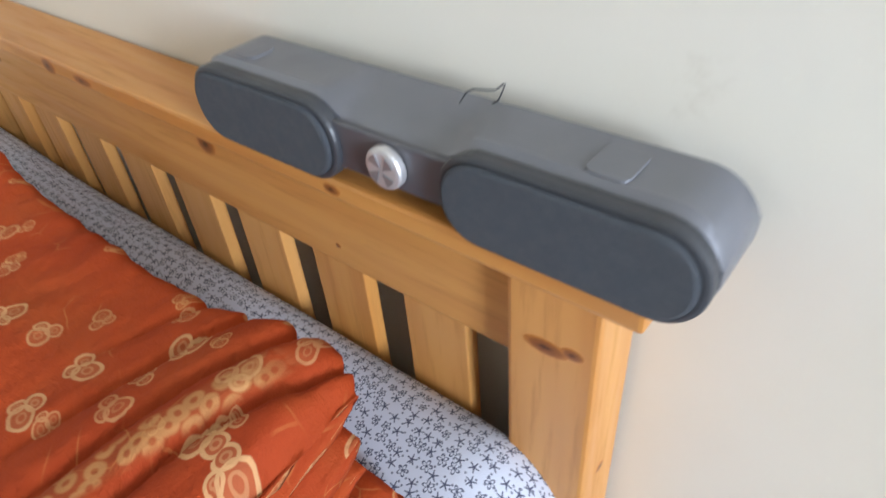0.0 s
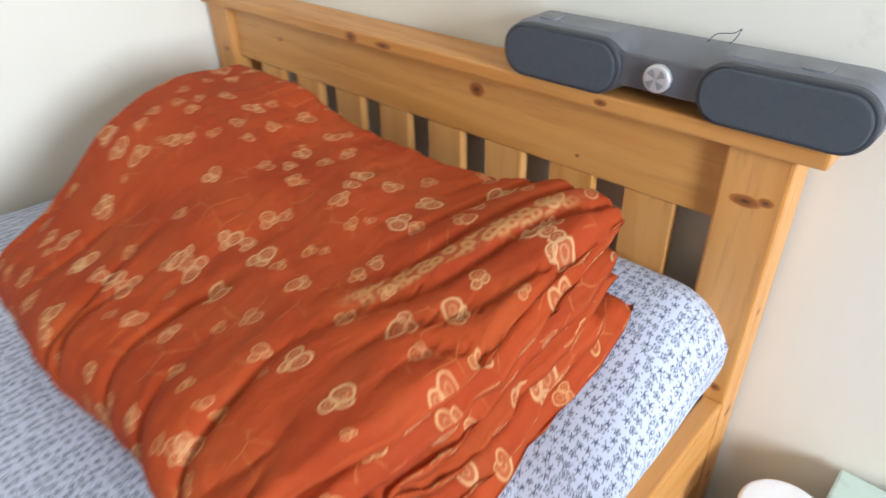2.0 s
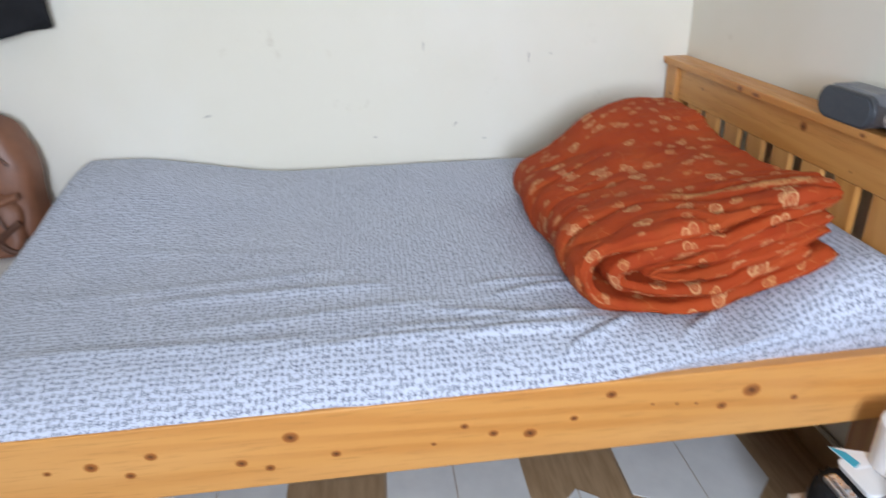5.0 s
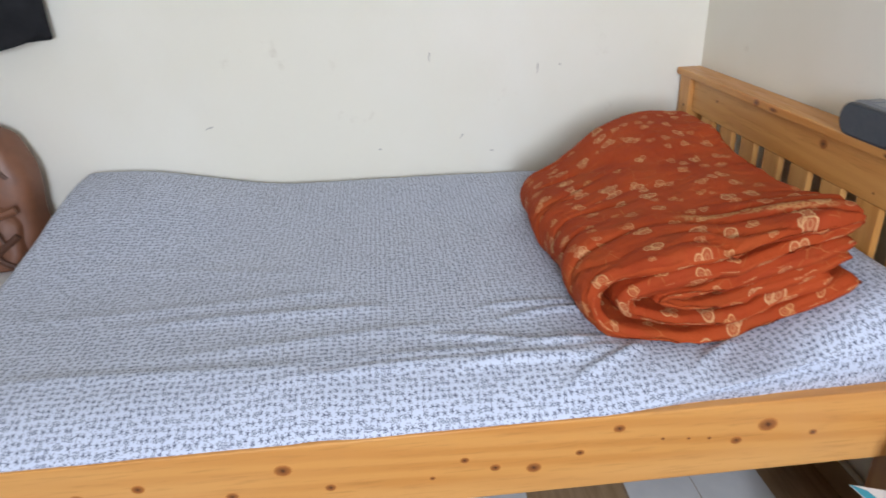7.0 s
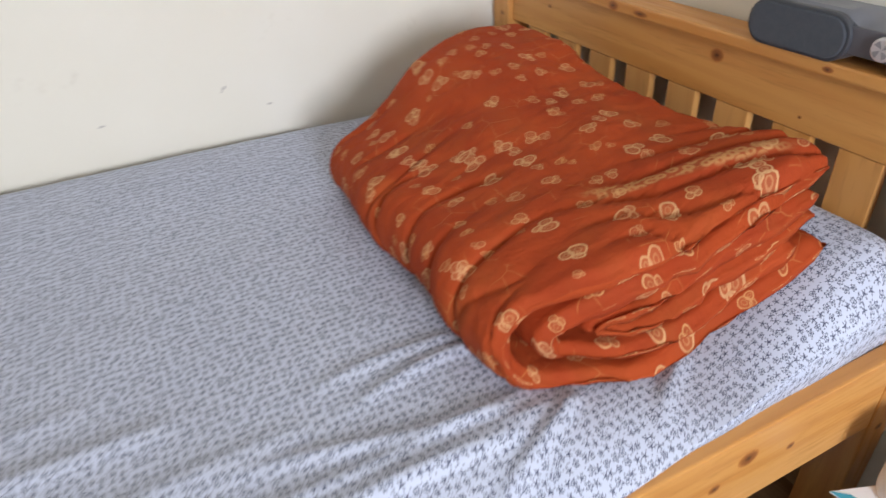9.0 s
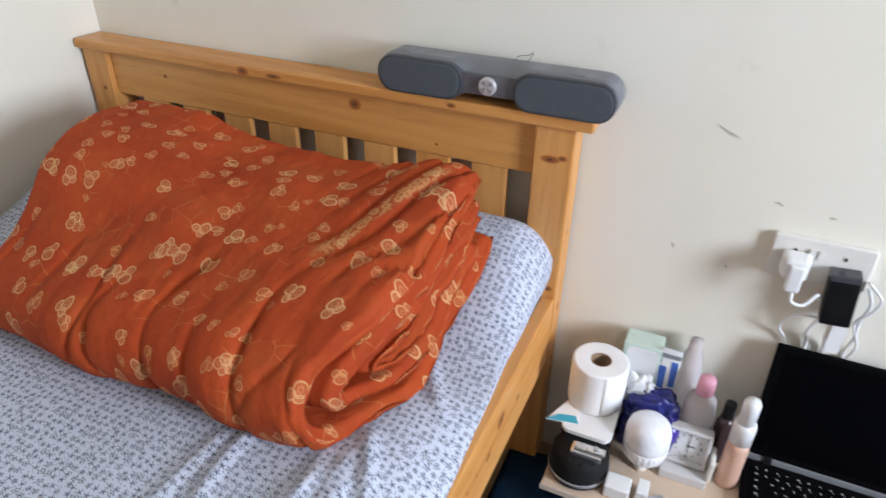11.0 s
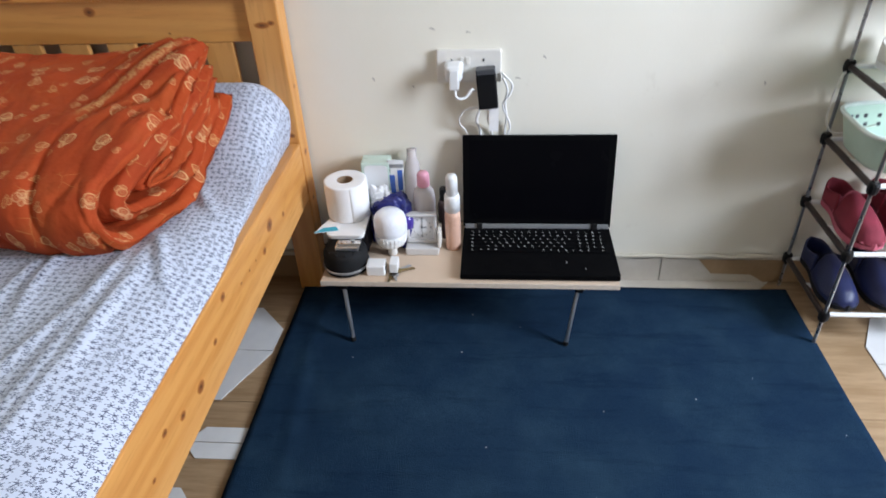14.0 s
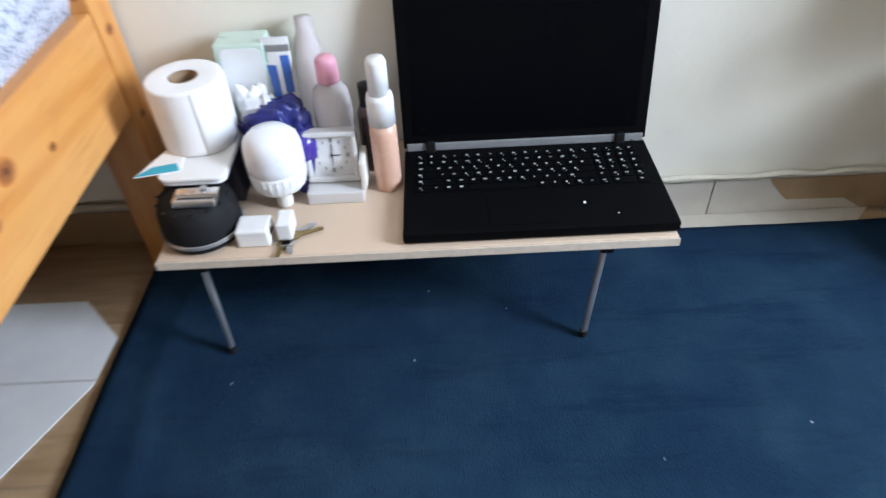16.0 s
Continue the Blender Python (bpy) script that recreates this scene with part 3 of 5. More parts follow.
def mattress_at(u, v):
    # u: from the wall to the open side; v: from the foot to the head; the borders turn down
    y = lerp(MAT_Y0, MAT_Y1, min(1, max(0, (v - 0.04) / 0.92)))
    x = lerp(MAT_X0, RAIL_X - 0.003 - 0.009 * smooth(-0.55, -0.22, y) + 0.004 * nz(y * 7, 5), min(1, max(0, (u - 0.04) / 0.88)))
    top = mattress_top(x, y)
    r = lerp(0.17, 0.115, smooth(-1.0, -0.2, y))
    fall = max(0.0, (x - RAIL_X + r) / r) ** 2.4
    head = smooth(-0.75, -0.22, y)
    z = lerp(top, lerp(0.474, 0.545, head) + 0.006 * nz(y * 4, 2), min(1, fall ** lerp(1, 1.35, head)))
    re = 0.07
    near_end = max(0.0, 0.55 * (y - (MAT_Y1 - re)) / re, ((MAT_Y0 + re) - y) / re)
    z -= (z - 0.46) * min(1, 0.75 * near_end ** 3)
    near_wall = max(0.0, (MAT_X0 + 0.05 - x) / 0.05)
    z -= 0.05 * near_wall ** 3
    z += crease(x, y) * (1 - 0.5 * min(1, fall))
    down = max(0.0, (0.04 - v) / 0.04, (v - 0.96) / 0.04, (0.04 - u) / 0.04)
    z = lerp(z, 0.366, down)
    if u > 0.92:
        d = (u - 0.92) / 0.08
        x, z = x - 0.036 * smooth(0.25 * head, 0.5 + 0.3 * head, d), lerp(z, 0.366, smooth(0.05, 1, d))
    return x, y, z


mattress = tagged(empty("mattress"), "mattress in a white sheet printed with tiny dark flowers", "mattress")
part("fitted_sheet", sheet_mesh(170, 210, mattress_at, lambda u, v: (u * 1.27, v * 2.12)), SHEET, mattress)
part("core", box(-1.130, -0.010, MAT_Y0 + 0.01, MAT_Y1 - 0.02, 0.3635, 0.45, 0.01), CREAM, mattress)

# ---- folded quilt ----
Q_X0, Q_X1 = -0.850, -0.105


def spline(pts, per):
    out, e = [], [pts[0], *pts, pts[-1]]
    for i in range(1, len(e) - 2):
        for s in range(per):
            t = s / per
            out.append(tuple(0.5 * (2 * b + (c - a) * t + (2 * a - 5 * b + 4 * c - d) * t * t + (3 * b - a - 3 * c + d) * t ** 3) for a, b, c, d in zip(e[i - 1], e[i], e[i + 1], e[i + 2])))
    out.append(pts[-1])
    return out


GATHERS = ((-0.175, 0.006, 0.010), (-0.222, 0.006, 0.013), (-0.262, 0.007, 0.014), (-0.345, 0.008, 0.010), (-0.425, 0.007, 0.022), (-0.475, 0.008, 0.010), (-0.520, 0.008, 0.022), (-0.555, 0.007, 0.012),
           (-0.66, 0.010, 0.008), (-0.76, 0.012, 0.007))


def quilt_height(x, y):
    """The bundle's thickness over the mattress."""
    t = lerp(0.152, 0.200, smooth(-0.63, -0.45, y)) - 0.056 * smooth(-0.38, -0.18, y)
    back = smooth(-0.44, -0.24, y)
    wide = smooth(-0.66, -0.38, y)
    sag = 0.10 * back * smooth(-0.72, -0.55, x) * (1 - smooth(-0.38, -0.24, x))
    return t * (1 - sag + 0.12 * smooth(-0.30, -0.17, x) * back - 0.03 * back + 0.22 * smooth(-0.45, -0.80, x) * wide)


def quilt_fold(name, fold, half, seed, label, outermost):
    """A padded ribbon folded along a line of (depth, share of the bundle's height)."""
    line = spline(fold, 6)
    n = len(line) - 1
    real = [(y, h * quilt_height(-0.5, y)) for y, h in line]
    arc, side = [0.0], []
    for a, b in zip(real, real[1:]):
        arc.append(arc[-1] + math.hypot(b[0] - a[0], b[1] - a[1]))
    for i in range(n + 1):
        a, b = real[max(0, i - 1)], real[min(n, i + 1)]
        d = math.hypot(b[0] - a[0], b[1] - a[1])
        side.append((-(b[1] - a[1]) / d, (b[0] - a[0]) / d))
    length, count, nu = arc[-1], 2 * (n + 1), 200

    def at(u, k):
        i, outer = (k, False) if k <= n else (count - 1 - k, True)
        s, (y, h), (sx, sz) = arc[i], line[i], side[i]
        y = y * 1.03 - 0.042 + 0.020 * smooth(-0.36, -0.15, y) * smooth(0.72, 0.95, u)
        # ragged open end towards the room, rounder end towards the wall
        x1 = -0.066 - 0.040 * h + 0.014 * nz(s * 9, seed) + 0.008 * nz(s * 31, seed + 2) - 0.060 * smooth(-0.48, -0.64, y) + (-0.006 if not outermost else 0.0)
        x0 = Q_X0 - 0.014 * smooth(-0.61, -0.47, y) - 0.045 * smooth(-0.54, -0.36, y) + 0.040 * smooth(-0.45, -0.62, y) + 0.010 * nz(s * 8, seed + 5) + 0.03 * (h - 0.5) * smooth(-0.3, -0.6, y)
        x = lerp(x0, x1, u)
        ends = 1 - 0.7 * (1 - smooth(0, 0.035, u)) - 0.75 * smooth(0.968, 1.0, u) ** 2
        t = half * ends * smooth(-0.012, 0.02, min(s, length - s)) * (1 + 0.3 * nz(x * 7, s * 7, seed))
        out = 1 if outer else -1
        drop = 1 - 0.16 * (1 - smooth(0, 0.05, u)) + 0.02 * math.exp(-((u - 0.12) / 0.09) ** 2)
        tall = h * quilt_height(x, y) * lerp(1, drop, h)
        y2, z2 = y + sx * t * out, tall + sz * t * out
        front = smooth(-0.36, -0.60, y)
        puff = 0.013 * nz(x * 5, s * 5, seed + 3) + 0.007 * nz(x * 12, s * 10, seed + 6) + 0.0022 * nz(x * 45, s * 32, seed + 8)
        g = 0.0
        if outer:
            for gx, w, deep in GATHERS:
                lean = 0.9 * max(0.0, y + 0.54) * (0.25 + 0.5 * abs(gx)) + 0.016 * math.sin(s * 17 + gx * 70) + 0.03 * nz(s * 7, gx * 19)
                g += deep * math.exp(-abs(x - gx - lean) / w)
            g *= front * max(0.08, 0.55 + 1.3 * nz(x * 9, s * 5, 7))
            if h > 0.8:
                # plies and ruffles along the upper edge towards the open end
                edge = smooth(-0.36, -0.20, x) * smooth(-0.56, -0.40, y)
                q = (x - 0.42 * (y + 0.4) + 0.21) * 1.0
                g += edge * 0.016 * math.exp(-abs(math.sin(q * 62 + 1.2 * nz(x * 6, y * 6, 2))) / 0.28)
            tuck = 0.010 * abs(nz(x * 8, s * 55, seed + 9)) * smooth(0.88, 0.99, u)
            g += tuck
        y2 += out * sx * (puff - g)
        z2 += out * sz * (puff - g)
        # the lowest ply presses into the mattress
        return x, y2, mattress_top(x, y2) + max(-0.008, z2 - 0.012 * smooth(-0.5, -0.6, y) * smooth(0.5, 0.1, h))

    bm = bmesh.new()
    layer = bm.loops.layers.uv.verify()
    rows = [[bm.verts.new(at(i / nu, k)) for k in range(count)] for i in range(nu + 1)]

    def uv(u, k):
        i = k if k <= n else count - 1 - k
        return u * 0.78 + seed, arc[i] + (0 if k <= n else 3.3)

    for i in range(nu):
        for k in range(count):
            k2 = (k + 1) % count
            f = bm.faces.new((rows[i][k], rows[i][k2], rows[i + 1][k2], rows[i + 1][k]))
            f.smooth = True
            kk = k if k in (count - 1, n) else k2
            for lp, (a, b) in zip(f.loops, ((i, k), (i, kk), (i + 1, kk), (i + 1, k))):
                lp[layer].uv = uv(a / nu, b)
    for i in (0, nu):
        for k in range(n):
            f = bm.faces.new((rows[i][k], rows[i][k + 1], rows[i][count - 2 - k], rows[i][count - 1 - k]))
            f.smooth = True
            for lp, (q, w) in zip(f.loops, ((k, 0), (k + 1, 0), (k + 1, 2 * half), (k, 2 * half))):
                lp[layer].uv = (5 + seed + w, arc[q])
    bmesh.ops.recalc_face_normals(bm, faces=bm.faces)
    return part(name, bm, QUILT, quilt, label)


quilt = tagged(empty("quilt"), "folded rust-orange quilt with golden rose print", "quilt")
quilt_fold("outer_fold", ((-0.150, 0.10), (-0.24, 0.10), (-0.36, 0.10), (-0.46, 0.10), (-0.545, 0.13), (-0.592, 0.26), (-0.607, 0.48), (-0.592, 0.70), (-0.545, 0.84), (-0.46, 0.895), (-0.36, 0.905), (-0.26, 0.905), (-0.185, 0.89),
                           (-0.150, 0.82), (-0.180, 0.745), (-0.27, 0.735), (-0.37, 0.73), (-0.46, 0.70), (-0.525, 0.60), (-0.543, 0.48), (-0.525, 0.36), (-0.46, 0.285), (-0.37, 0.28), (-0.28, 0.28), (-0.20, 0.30)), 0.0205, 1, "", True)
quilt_fold("inner_fold", ((-0.165, 0.43), (-0.25, 0.415), (-0.35, 0.41), (-0.43, 0.42), (-0.478, 0.46), (-0.488, 0.51), (-0.470, 0.555), (-0.41, 0.575), (-0.33, 0.58), (-0.24, 0.585), (-0.16, 0.60)), 0.0175, 4, "", False)

# ---- soundbar on the headboard ----
SB_X, SB_Y, SB_Z = -0.1285, -0.090, 0.8645
soundbar = tagged(empty("soundbar", (SB_X, SB_Y, SB_Z)), "gunmetal grey soundbar speaker with a silver dial", "speaker")
L, R, H, D = -0.222, 0.2285, 0.072, 0.071


def depth_y(y0, y1):
    return lambda a, b, k: (a, y1 if k else y0, b)


def bar_section(x):
    """The case's section at x: a box with eased corners, drawn in at the waist between the pods."""
    r = 0.034
    end = max(0.0, L + r - x, x - (R - r))
    half = 0.003 + 0.032 * math.sqrt(max(0.0, 1 - (end / r) ** 2))
    w = smooth(-0.072, -0.040, x) * (1 - smooth(0.038, 0.070, x))
    top, low = 0.037 + half, 0.037 - half + 0.013 * w
    front = top - 0.015 * w
    e = min(0.006, half * 0.4)
    y0, y1 = 0.0125, D
    return [(x, y0, low + e), (x, y0 + e, low), (x, y1 - e, low), (x, y1, low + e), (x, y1, top - e), (x, y1 - e, top), (x, lerp(y0, y1, 0.55), top - 0.002 * w), (x, y0 + e, front), (x, y0, front - e)]


xs = [L + 0.0004 + 0.034 * (1 - math.cos(math.pi * i / 20)) for i in range(10)]
xs = xs + [lerp(L + 0.034, R - 0.034, i / 40) for i in range(41)] + [L + R - x for x in reversed(xs)]
bm = bmesh.new()
rings = [[bm.verts.new(p) for p in bar_section(x)] for x in xs]
for p, q in zip(rings, rings[1:]):
    for i in range(9):
        bm.faces.new((p[i], p[(i + 1) % 9], q[(i + 1) % 9], q[i]))
bm.faces.new(rings[0][::-1])
bm.faces.new(rings[-1])
bmesh.ops.recalc_face_normals(bm, faces=bm.faces)
case_ob = part("body", bm, BAR_METAL, soundbar, "brushed gunmetal grey case", smooth=True)
case_ob.data.set_sharp_from_angle(angle=radians(38))
part("centre_panel", prism(rounded(-0.066, 0.064, 0.017, 0.0555, 0.004, 3), depth_y(0.0055, 0.0122), 0.0015), BAR_PANEL, soundbar)
for x0, x1 in ((L + 0.003, -0.050), (0.048, R - 0.003)):
    housing = part("pod", prism(rounded(x0 - 0.002, x1 + 0.002, 0.0, H - 0.003, 0.0325, 10), depth_y(0.0, 0.0135), 0.003), BAR_DARK, soundbar)
    part("grille", prism(rounded(x0 + 0.003, x1 - 0.003, 0.004, H - 0.007, 0.029, 10), depth_y(-0.004, 0.001), 0.003), plain("grille_cloth", (0.075, 0.085, 0.10), 0.85, scale=300, bump=0.8), housing, "slate grey speaker grille")
bm = turned([(0, 0.0072), (0.013, 0.0076), (0.0155, 0.0068), (0.0165, 0.005), (0.0165, 0)], 28)
bmesh.ops.transform(bm, matrix=pose(0, 0.0045, 0.036, 90, 0, 0), verts=bm.verts)
part("dial", bm, plain("spun_aluminium", (0.70, 0.69, 0.70), 0.5, 0.75, vary=0.1, bump=0), soundbar, "spun chrome volume dial")
# the spun metal's fan-shaped reflection, drawn as four darker wedges
for k in range(4):
    a0 = radians(20 + 90 * k)
    fan = [(0.002 * math.cos(a0), 0.036 + 0.002 * math.sin(a0))] + [(0.0122 * math.cos(a0 + radians(q)), 0.036 + 0.0122 * math.sin(a0 + radians(q))) for q in range(0, 46, 9)]
    part("dial_reflection", prism(fan, depth_y(-0.0041, -0.0034)), SILVER, soundbar)
part("button", prism(rounded(0.140, 0.168, 0.018, 0.052, 0.006, 4), lambda a, b, k: (a, b, H - 0.0005 + 0.0022 * k), 0.0007), BAR_METAL, soundbar)
part("button", prism(rounded(-0.185, -0.158, 0.022, 0.050, 0.008, 4), lambda a, b, k: (a, b, H - 0.0005 + 0.0022 * k), 0.0007), BAR_METAL, soundbar)
part("wire", tube([(0.03, 0.05, H), (0.038, 0.052, H + 0.010), (0.055, 0.055, H + 0.013), (0.062, 0.057, H + 0.018), (0.055, 0.06, H + 0.004), (0.05, 0.06, H)], 0.0006, 5), BAR_DARK, soundbar)
for x in (-0.19, 0.185):
    part("foot", box(x - 0.015, x + 0.015, 0.02, 0.06, -0.0005, 0.003), BLACK_MATT, soundbar)

# ---- low folding table ----
TT = 0.205
table = tagged(empty("folding_table"), "low folding table with a beige top and metal legs", "table")
part("tabletop", box(0.100, 0.846, -0.296, -0.010, TT - 0.016, TT, 0.003), BEIGE, table)
part("edge_band", box(0.099, 0.847, -0.2985, -0.2965, TT - 0.015, TT - 0.001, 0.0005), EDGE, table, "chipped pale board edge")
for x, lean in ((0.148, 0.016), (0.753, -0.026)):
    for y0, y1 in ((-0.262, -0.304), (-0.06, -0.03)):
        leg = part("leg", tube([(x, y0, TT - 0.018), (x + lean, y1, 0.013)], 0.0055, 10), STEEL, table)
        part("leg_bracket", box(x - 0.010, x + 0.010, y0 - 0.014, y0 + 0.014, TT - 0.045, TT - 0.0165, 0.003), BLACK, leg)
        part("leg_cap", tube([(x + lean, y1, 0.022), (x + lean, y1, 0.011)], 0.0068, 10), BLACK_MATT, leg)

# ---- laptop ----
laptop = tagged(empty("laptop", (0.454, 0, TT)), "open black laptop with a dark screen", "laptop")
LW, Y0, Y1 = 0.394, -0.288, -0.072
base = part("base", box(0, LW, Y0, Y1, 0.003, 0.020, 0.004), LID_BLACK, laptop)
part("keyboard_deck", box(0.012, LW - 0.012, -0.195, -0.088, 0.0195, 0.0206, 0.0005), LID_BLACK, base)
part("touchpad", box(0.125, 0.225, -0.276, -0.212, 0.0197, 0.0207, 0.0004), LID_BLACK, base)
key_mesh = bpy.data.meshes.new("key")
bm = box(-0.5, 0.5, -0.5, 0.5, 0, 1, 0.12, 1)
bm.to_mesh(key_mesh)
bm.free()
key_mesh.materials.append(LID_BLACK)
rng = random.Random(4)
marks = bmesh.new()
for row in range(6):
    y = -0.101 - row * 0.0168
    x = 0.018
    widths = {0: [1] * 19, 1: [1] * 13 + [1.8, 1, 1, 1, 1], 2: [1.5] + [1] * 12 + [1.3, 1, 1, 1, 1], 3: [1.8] + [1] * 11 + [2, 1, 1, 1, 1], 4: [2.3] + [1] * 10 + [2.5, 1, 1, 1, 1], 5: [1.3, 1, 1, 1, 5.5, 1, 1, 1, 1, 1, 1, 2, 1]}[row]
    unit = 0.357 / sum(widths)
    for w in widths:
        ob = new("key", key_mesh)
        ob.parent = base
        ob.matrix_basis = Matrix.Translation((x + w * unit / 2, y, 0.0206)) @ Matrix.Diagonal((w * unit - 0.0028, 0.0138, 0.0018, 1))
        if w < 5:
            cx, cy = x + 0.0065 + 0.002 * rng.random(), y + 0.0022
            a, b = 0.0012 + 0.0016 * rng.random(), 0.0010 + 0.0010 * rng.random()
            box(cx - a, cx + a, cy - b, cy + b, 0.02243, 0.02255, bm=marks)
            if rng.random() < 0.4:
                box(cx + 0.002, cx + 0.0038, cy - 0.006, cy - 0.004, 0.02243, 0.02255, bm=marks)
        x += w * unit
tagged(part("key_legends", marks, SILVER_INK, base, "small white key markings"), kind="stuff")
bm = bmesh.new()
for x, y, s in ((0.265, -0.235, 0.002), (0.2, -0.25, 0.0012), (0.31, -0.262, 0.001)):
    box(x, x + s * 1.6, y, y + s * 2.2, 0.0201, 0.0206, bm=bm)
part("lint_speck", bm, PAPER, base)
lean = pose(0, -0.076, 0.024, -11, 0, 0)
lid_bm = box(-0.001, LW + 0.001, 0.0, 0.008, 0.0, 0.254, 0.003)
bmesh.ops.transform(lid_bm, matrix=lean, verts=lid_bm.verts)
lid = part("lid", lid_bm, LID_BLACK, laptop)
bm = box(0.017, LW - 0.017, -0.0008, 0.002, 0.022, 0.240)
bmesh.ops.transform(bm, matrix=lean, verts=bm.verts)
part("screen", bm, SCREEN, lid, "switched-off glossy black screen")
bm = box(0.004, LW - 0.004, -0.003, 0.006, -0.004, 0.009, 0.002)
bmesh.ops.transform(bm, matrix=lean, verts=bm.verts)
part("hinge_cover", bm, SILVER, lid, "dull silver hinge strip")
for x in (0.035, LW - 0.05):
    bm = box(x, x + 0.016, -0.007, 0.004, -0.009, 0.012, 0.003)
    bmesh.ops.transform(bm, matrix=lean, verts=bm.verts)
    part("hinge", bm, BLACK, lid)
for x, y in ((0.03, -0.27), (LW - 0.03, -0.27), (0.03, -0.1), (LW - 0.03, -0.1)):
    part("rubber_foot", turned([(0, 0.0035), (0.008, 0.0035), (0.008, 0), (0, 0)], 12, (x, y, 0)), BLACK_MATT, base)

# ---- things on the table ----
# round black speaker
can = tagged(empty("round_speaker", (0.157, -0.232, TT)), "round black portable speaker with a grey band", "speaker")
part("body", turned([(0, 0), (0.052, 0), (0.057, 0.004), (0.058, 0.02), (0.056, 0.05), (0.048, 0.068), (0.03, 0.072), (0, 0.072)], 32), BLACK_MATT, can, smooth=True)
part("band", turned([(0.0585, 0.012), (0.0602, 0.013), (0.0602, 0.018), (0.0585, 0.019)], 32), SILVER, can)
for i in range(14):
    a = 2 * math.pi * i / 14
    part("stud", turned([(0, 0.0025), (0.0022, 0.002), (0.003, 0)], 6, (0.05 * math.cos(a), 0.05 * math.sin(a), 0.0665)), BLACK, can)
# metal clipper lying on it
clip = tagged(empty("metal_clip", (0.171, -0.252, TT + 0.0725)), "small shiny metal clip on the speaker", "clip")
clip.scale = (1.35, 1.35, 1.3)
part("jaw", box(-0.022, 0.022, -0.014, 0.006, 0, 0.010, 0.003), CHROME, clip)
part("lever", box(-0.018, 0.026, -0.010, 0.002, 0.011, 0.016, 0.002), CHROME, clip)
part("pin", turned([(0, 0.02), (0.004, 0.02), (0.004, 0)], 10, (0.012, -0.004, 0)), STEEL, clip)
# dark boxes behind that carry the soap case and the roll
tagged(link("dark_box", box(0.111, 0.204, -0.165, -0.055, TT, TT + 0.078, 0.004), plain("dark_printed_card", (0.03, 0.03, 0.05), 0.5, vary=0.5, scale=20)), "dark cardboard box under the paper roll", "box")
case = tagged(empty("soap_case", (0.159, -0.150, TT + 0.0785)), "white plastic soap case under the paper roll", "soap case")
part("tray", prism(rounded(-0.047, 0.047, -0.075, 0.065, 0.014, 4), lambda a, b, k: (a, b, 0.0065 * k), 0.002), WHITE, case)
part("lid", prism(rounded(-0.049, 0.049, -0.077, 0.067, 0.014, 4), lambda a, b, k: (a, b, 0.0068 + 0.0065 * k), 0.002), WHITE, case)
packet = tagged(empty("paper_packet", (0.111, -0.190, TT + 0.092)), "white and teal paper packet under the roll", "packet")
part("sleeve", prism([(-0.032, -0.03), (0.03, -0.018), (0.025, 0.05), (-0.005, 0.04)], lambda a, b, k: (a, b, 0.0015 * k)), PAPER, packet)
part("print", prism([(-0.031, -0.0295), (0.0295, -0.0178), (0.02, 0.0), (-0.012, -0.008)], lambda a, b, k: (a, b, 0.0017 + 0.0012 * k)), TEAL, packet)
roll = tagged(empty("toilet_roll", (0.152, -0.120, TT + 0.0925)), "white toilet paper roll standing on end", "toilet paper")
part("paper", turned([(0.021, 0.001), (0.053, 0.0), (0.0550, 0.002), (0.0556, 0.005), (0.0556, 0.097), (0.0550, 0.100), (0.053, 0.1018), (0.050, 0.102), (0.024, 0.102), (0.021, 0.1015)], 56), PAPER, roll, smooth=True)
part("core", turned([(0.0208, 0.101), (0.0195, 0.1015), (0.019, 0.002), (0.0208, 0.001)], 28), CARD, roll, "brown cardboard core")
bm = sheet_mesh(14, 1, lambda u, v: ((0.0558 + 0.0008 * smooth(0.6, 1, u)) * math.cos(-1.2 + u * 1.5), (0.0558 + 0.0008 * smooth(0.6, 1, u)) * math.sin(-1.2 + u * 1.5), 0.001 + 0.098 * v))
loose = part("loose_end", bm, PAPER, roll)
loose.modifiers.new("thick", "SOLIDIFY").thickness = 0.0006

# white lamp bulb standing on its base
bulb = tagged(empty("light_bulb", (0.270, -0.178, TT)), "large white LED bulb standing on its cap", "light bulb")
part("dome", turned([(0.0405, 0.0745), (0.0428, 0.077), (0.043, 0.090), (0.0425, 0.108), (0.039, 0.122), (0.029, 0.132), (0.014, 0.1365), (0, 0.137)], 32), MILK, bulb, "milky dome", smooth=True)
part("collar", turned([(0.014, 0.028), (0.020, 0.031), (0.034, 0.040), (0.0395, 0.048), (0.0415, 0.060), (0.0418, 0.0745), (0, 0.075)], 32), WHITE, bulb, smooth=True)
for i in range(26):
    a = 2 * math.pi * i / 26
    part("fin", tube([(0.0375 * math.cos(a), 0.0375 * math.sin(a), 0.0450), (0.0412 * math.cos(a), 0.0412 * math.sin(a), 0.060), (0.0416 * math.cos(a), 0.0416 * math.sin(a), 0.072)], 0.0014, 5, steps=1), WHITE, bulb)
part("cap", turned([(0, 0), (0.008, 0), (0.0125, 0.005), (0.0125, 0.026), (0.0145, 0.029), (0, 0.029)], 20), CREAM, bulb, "pale screw cap")
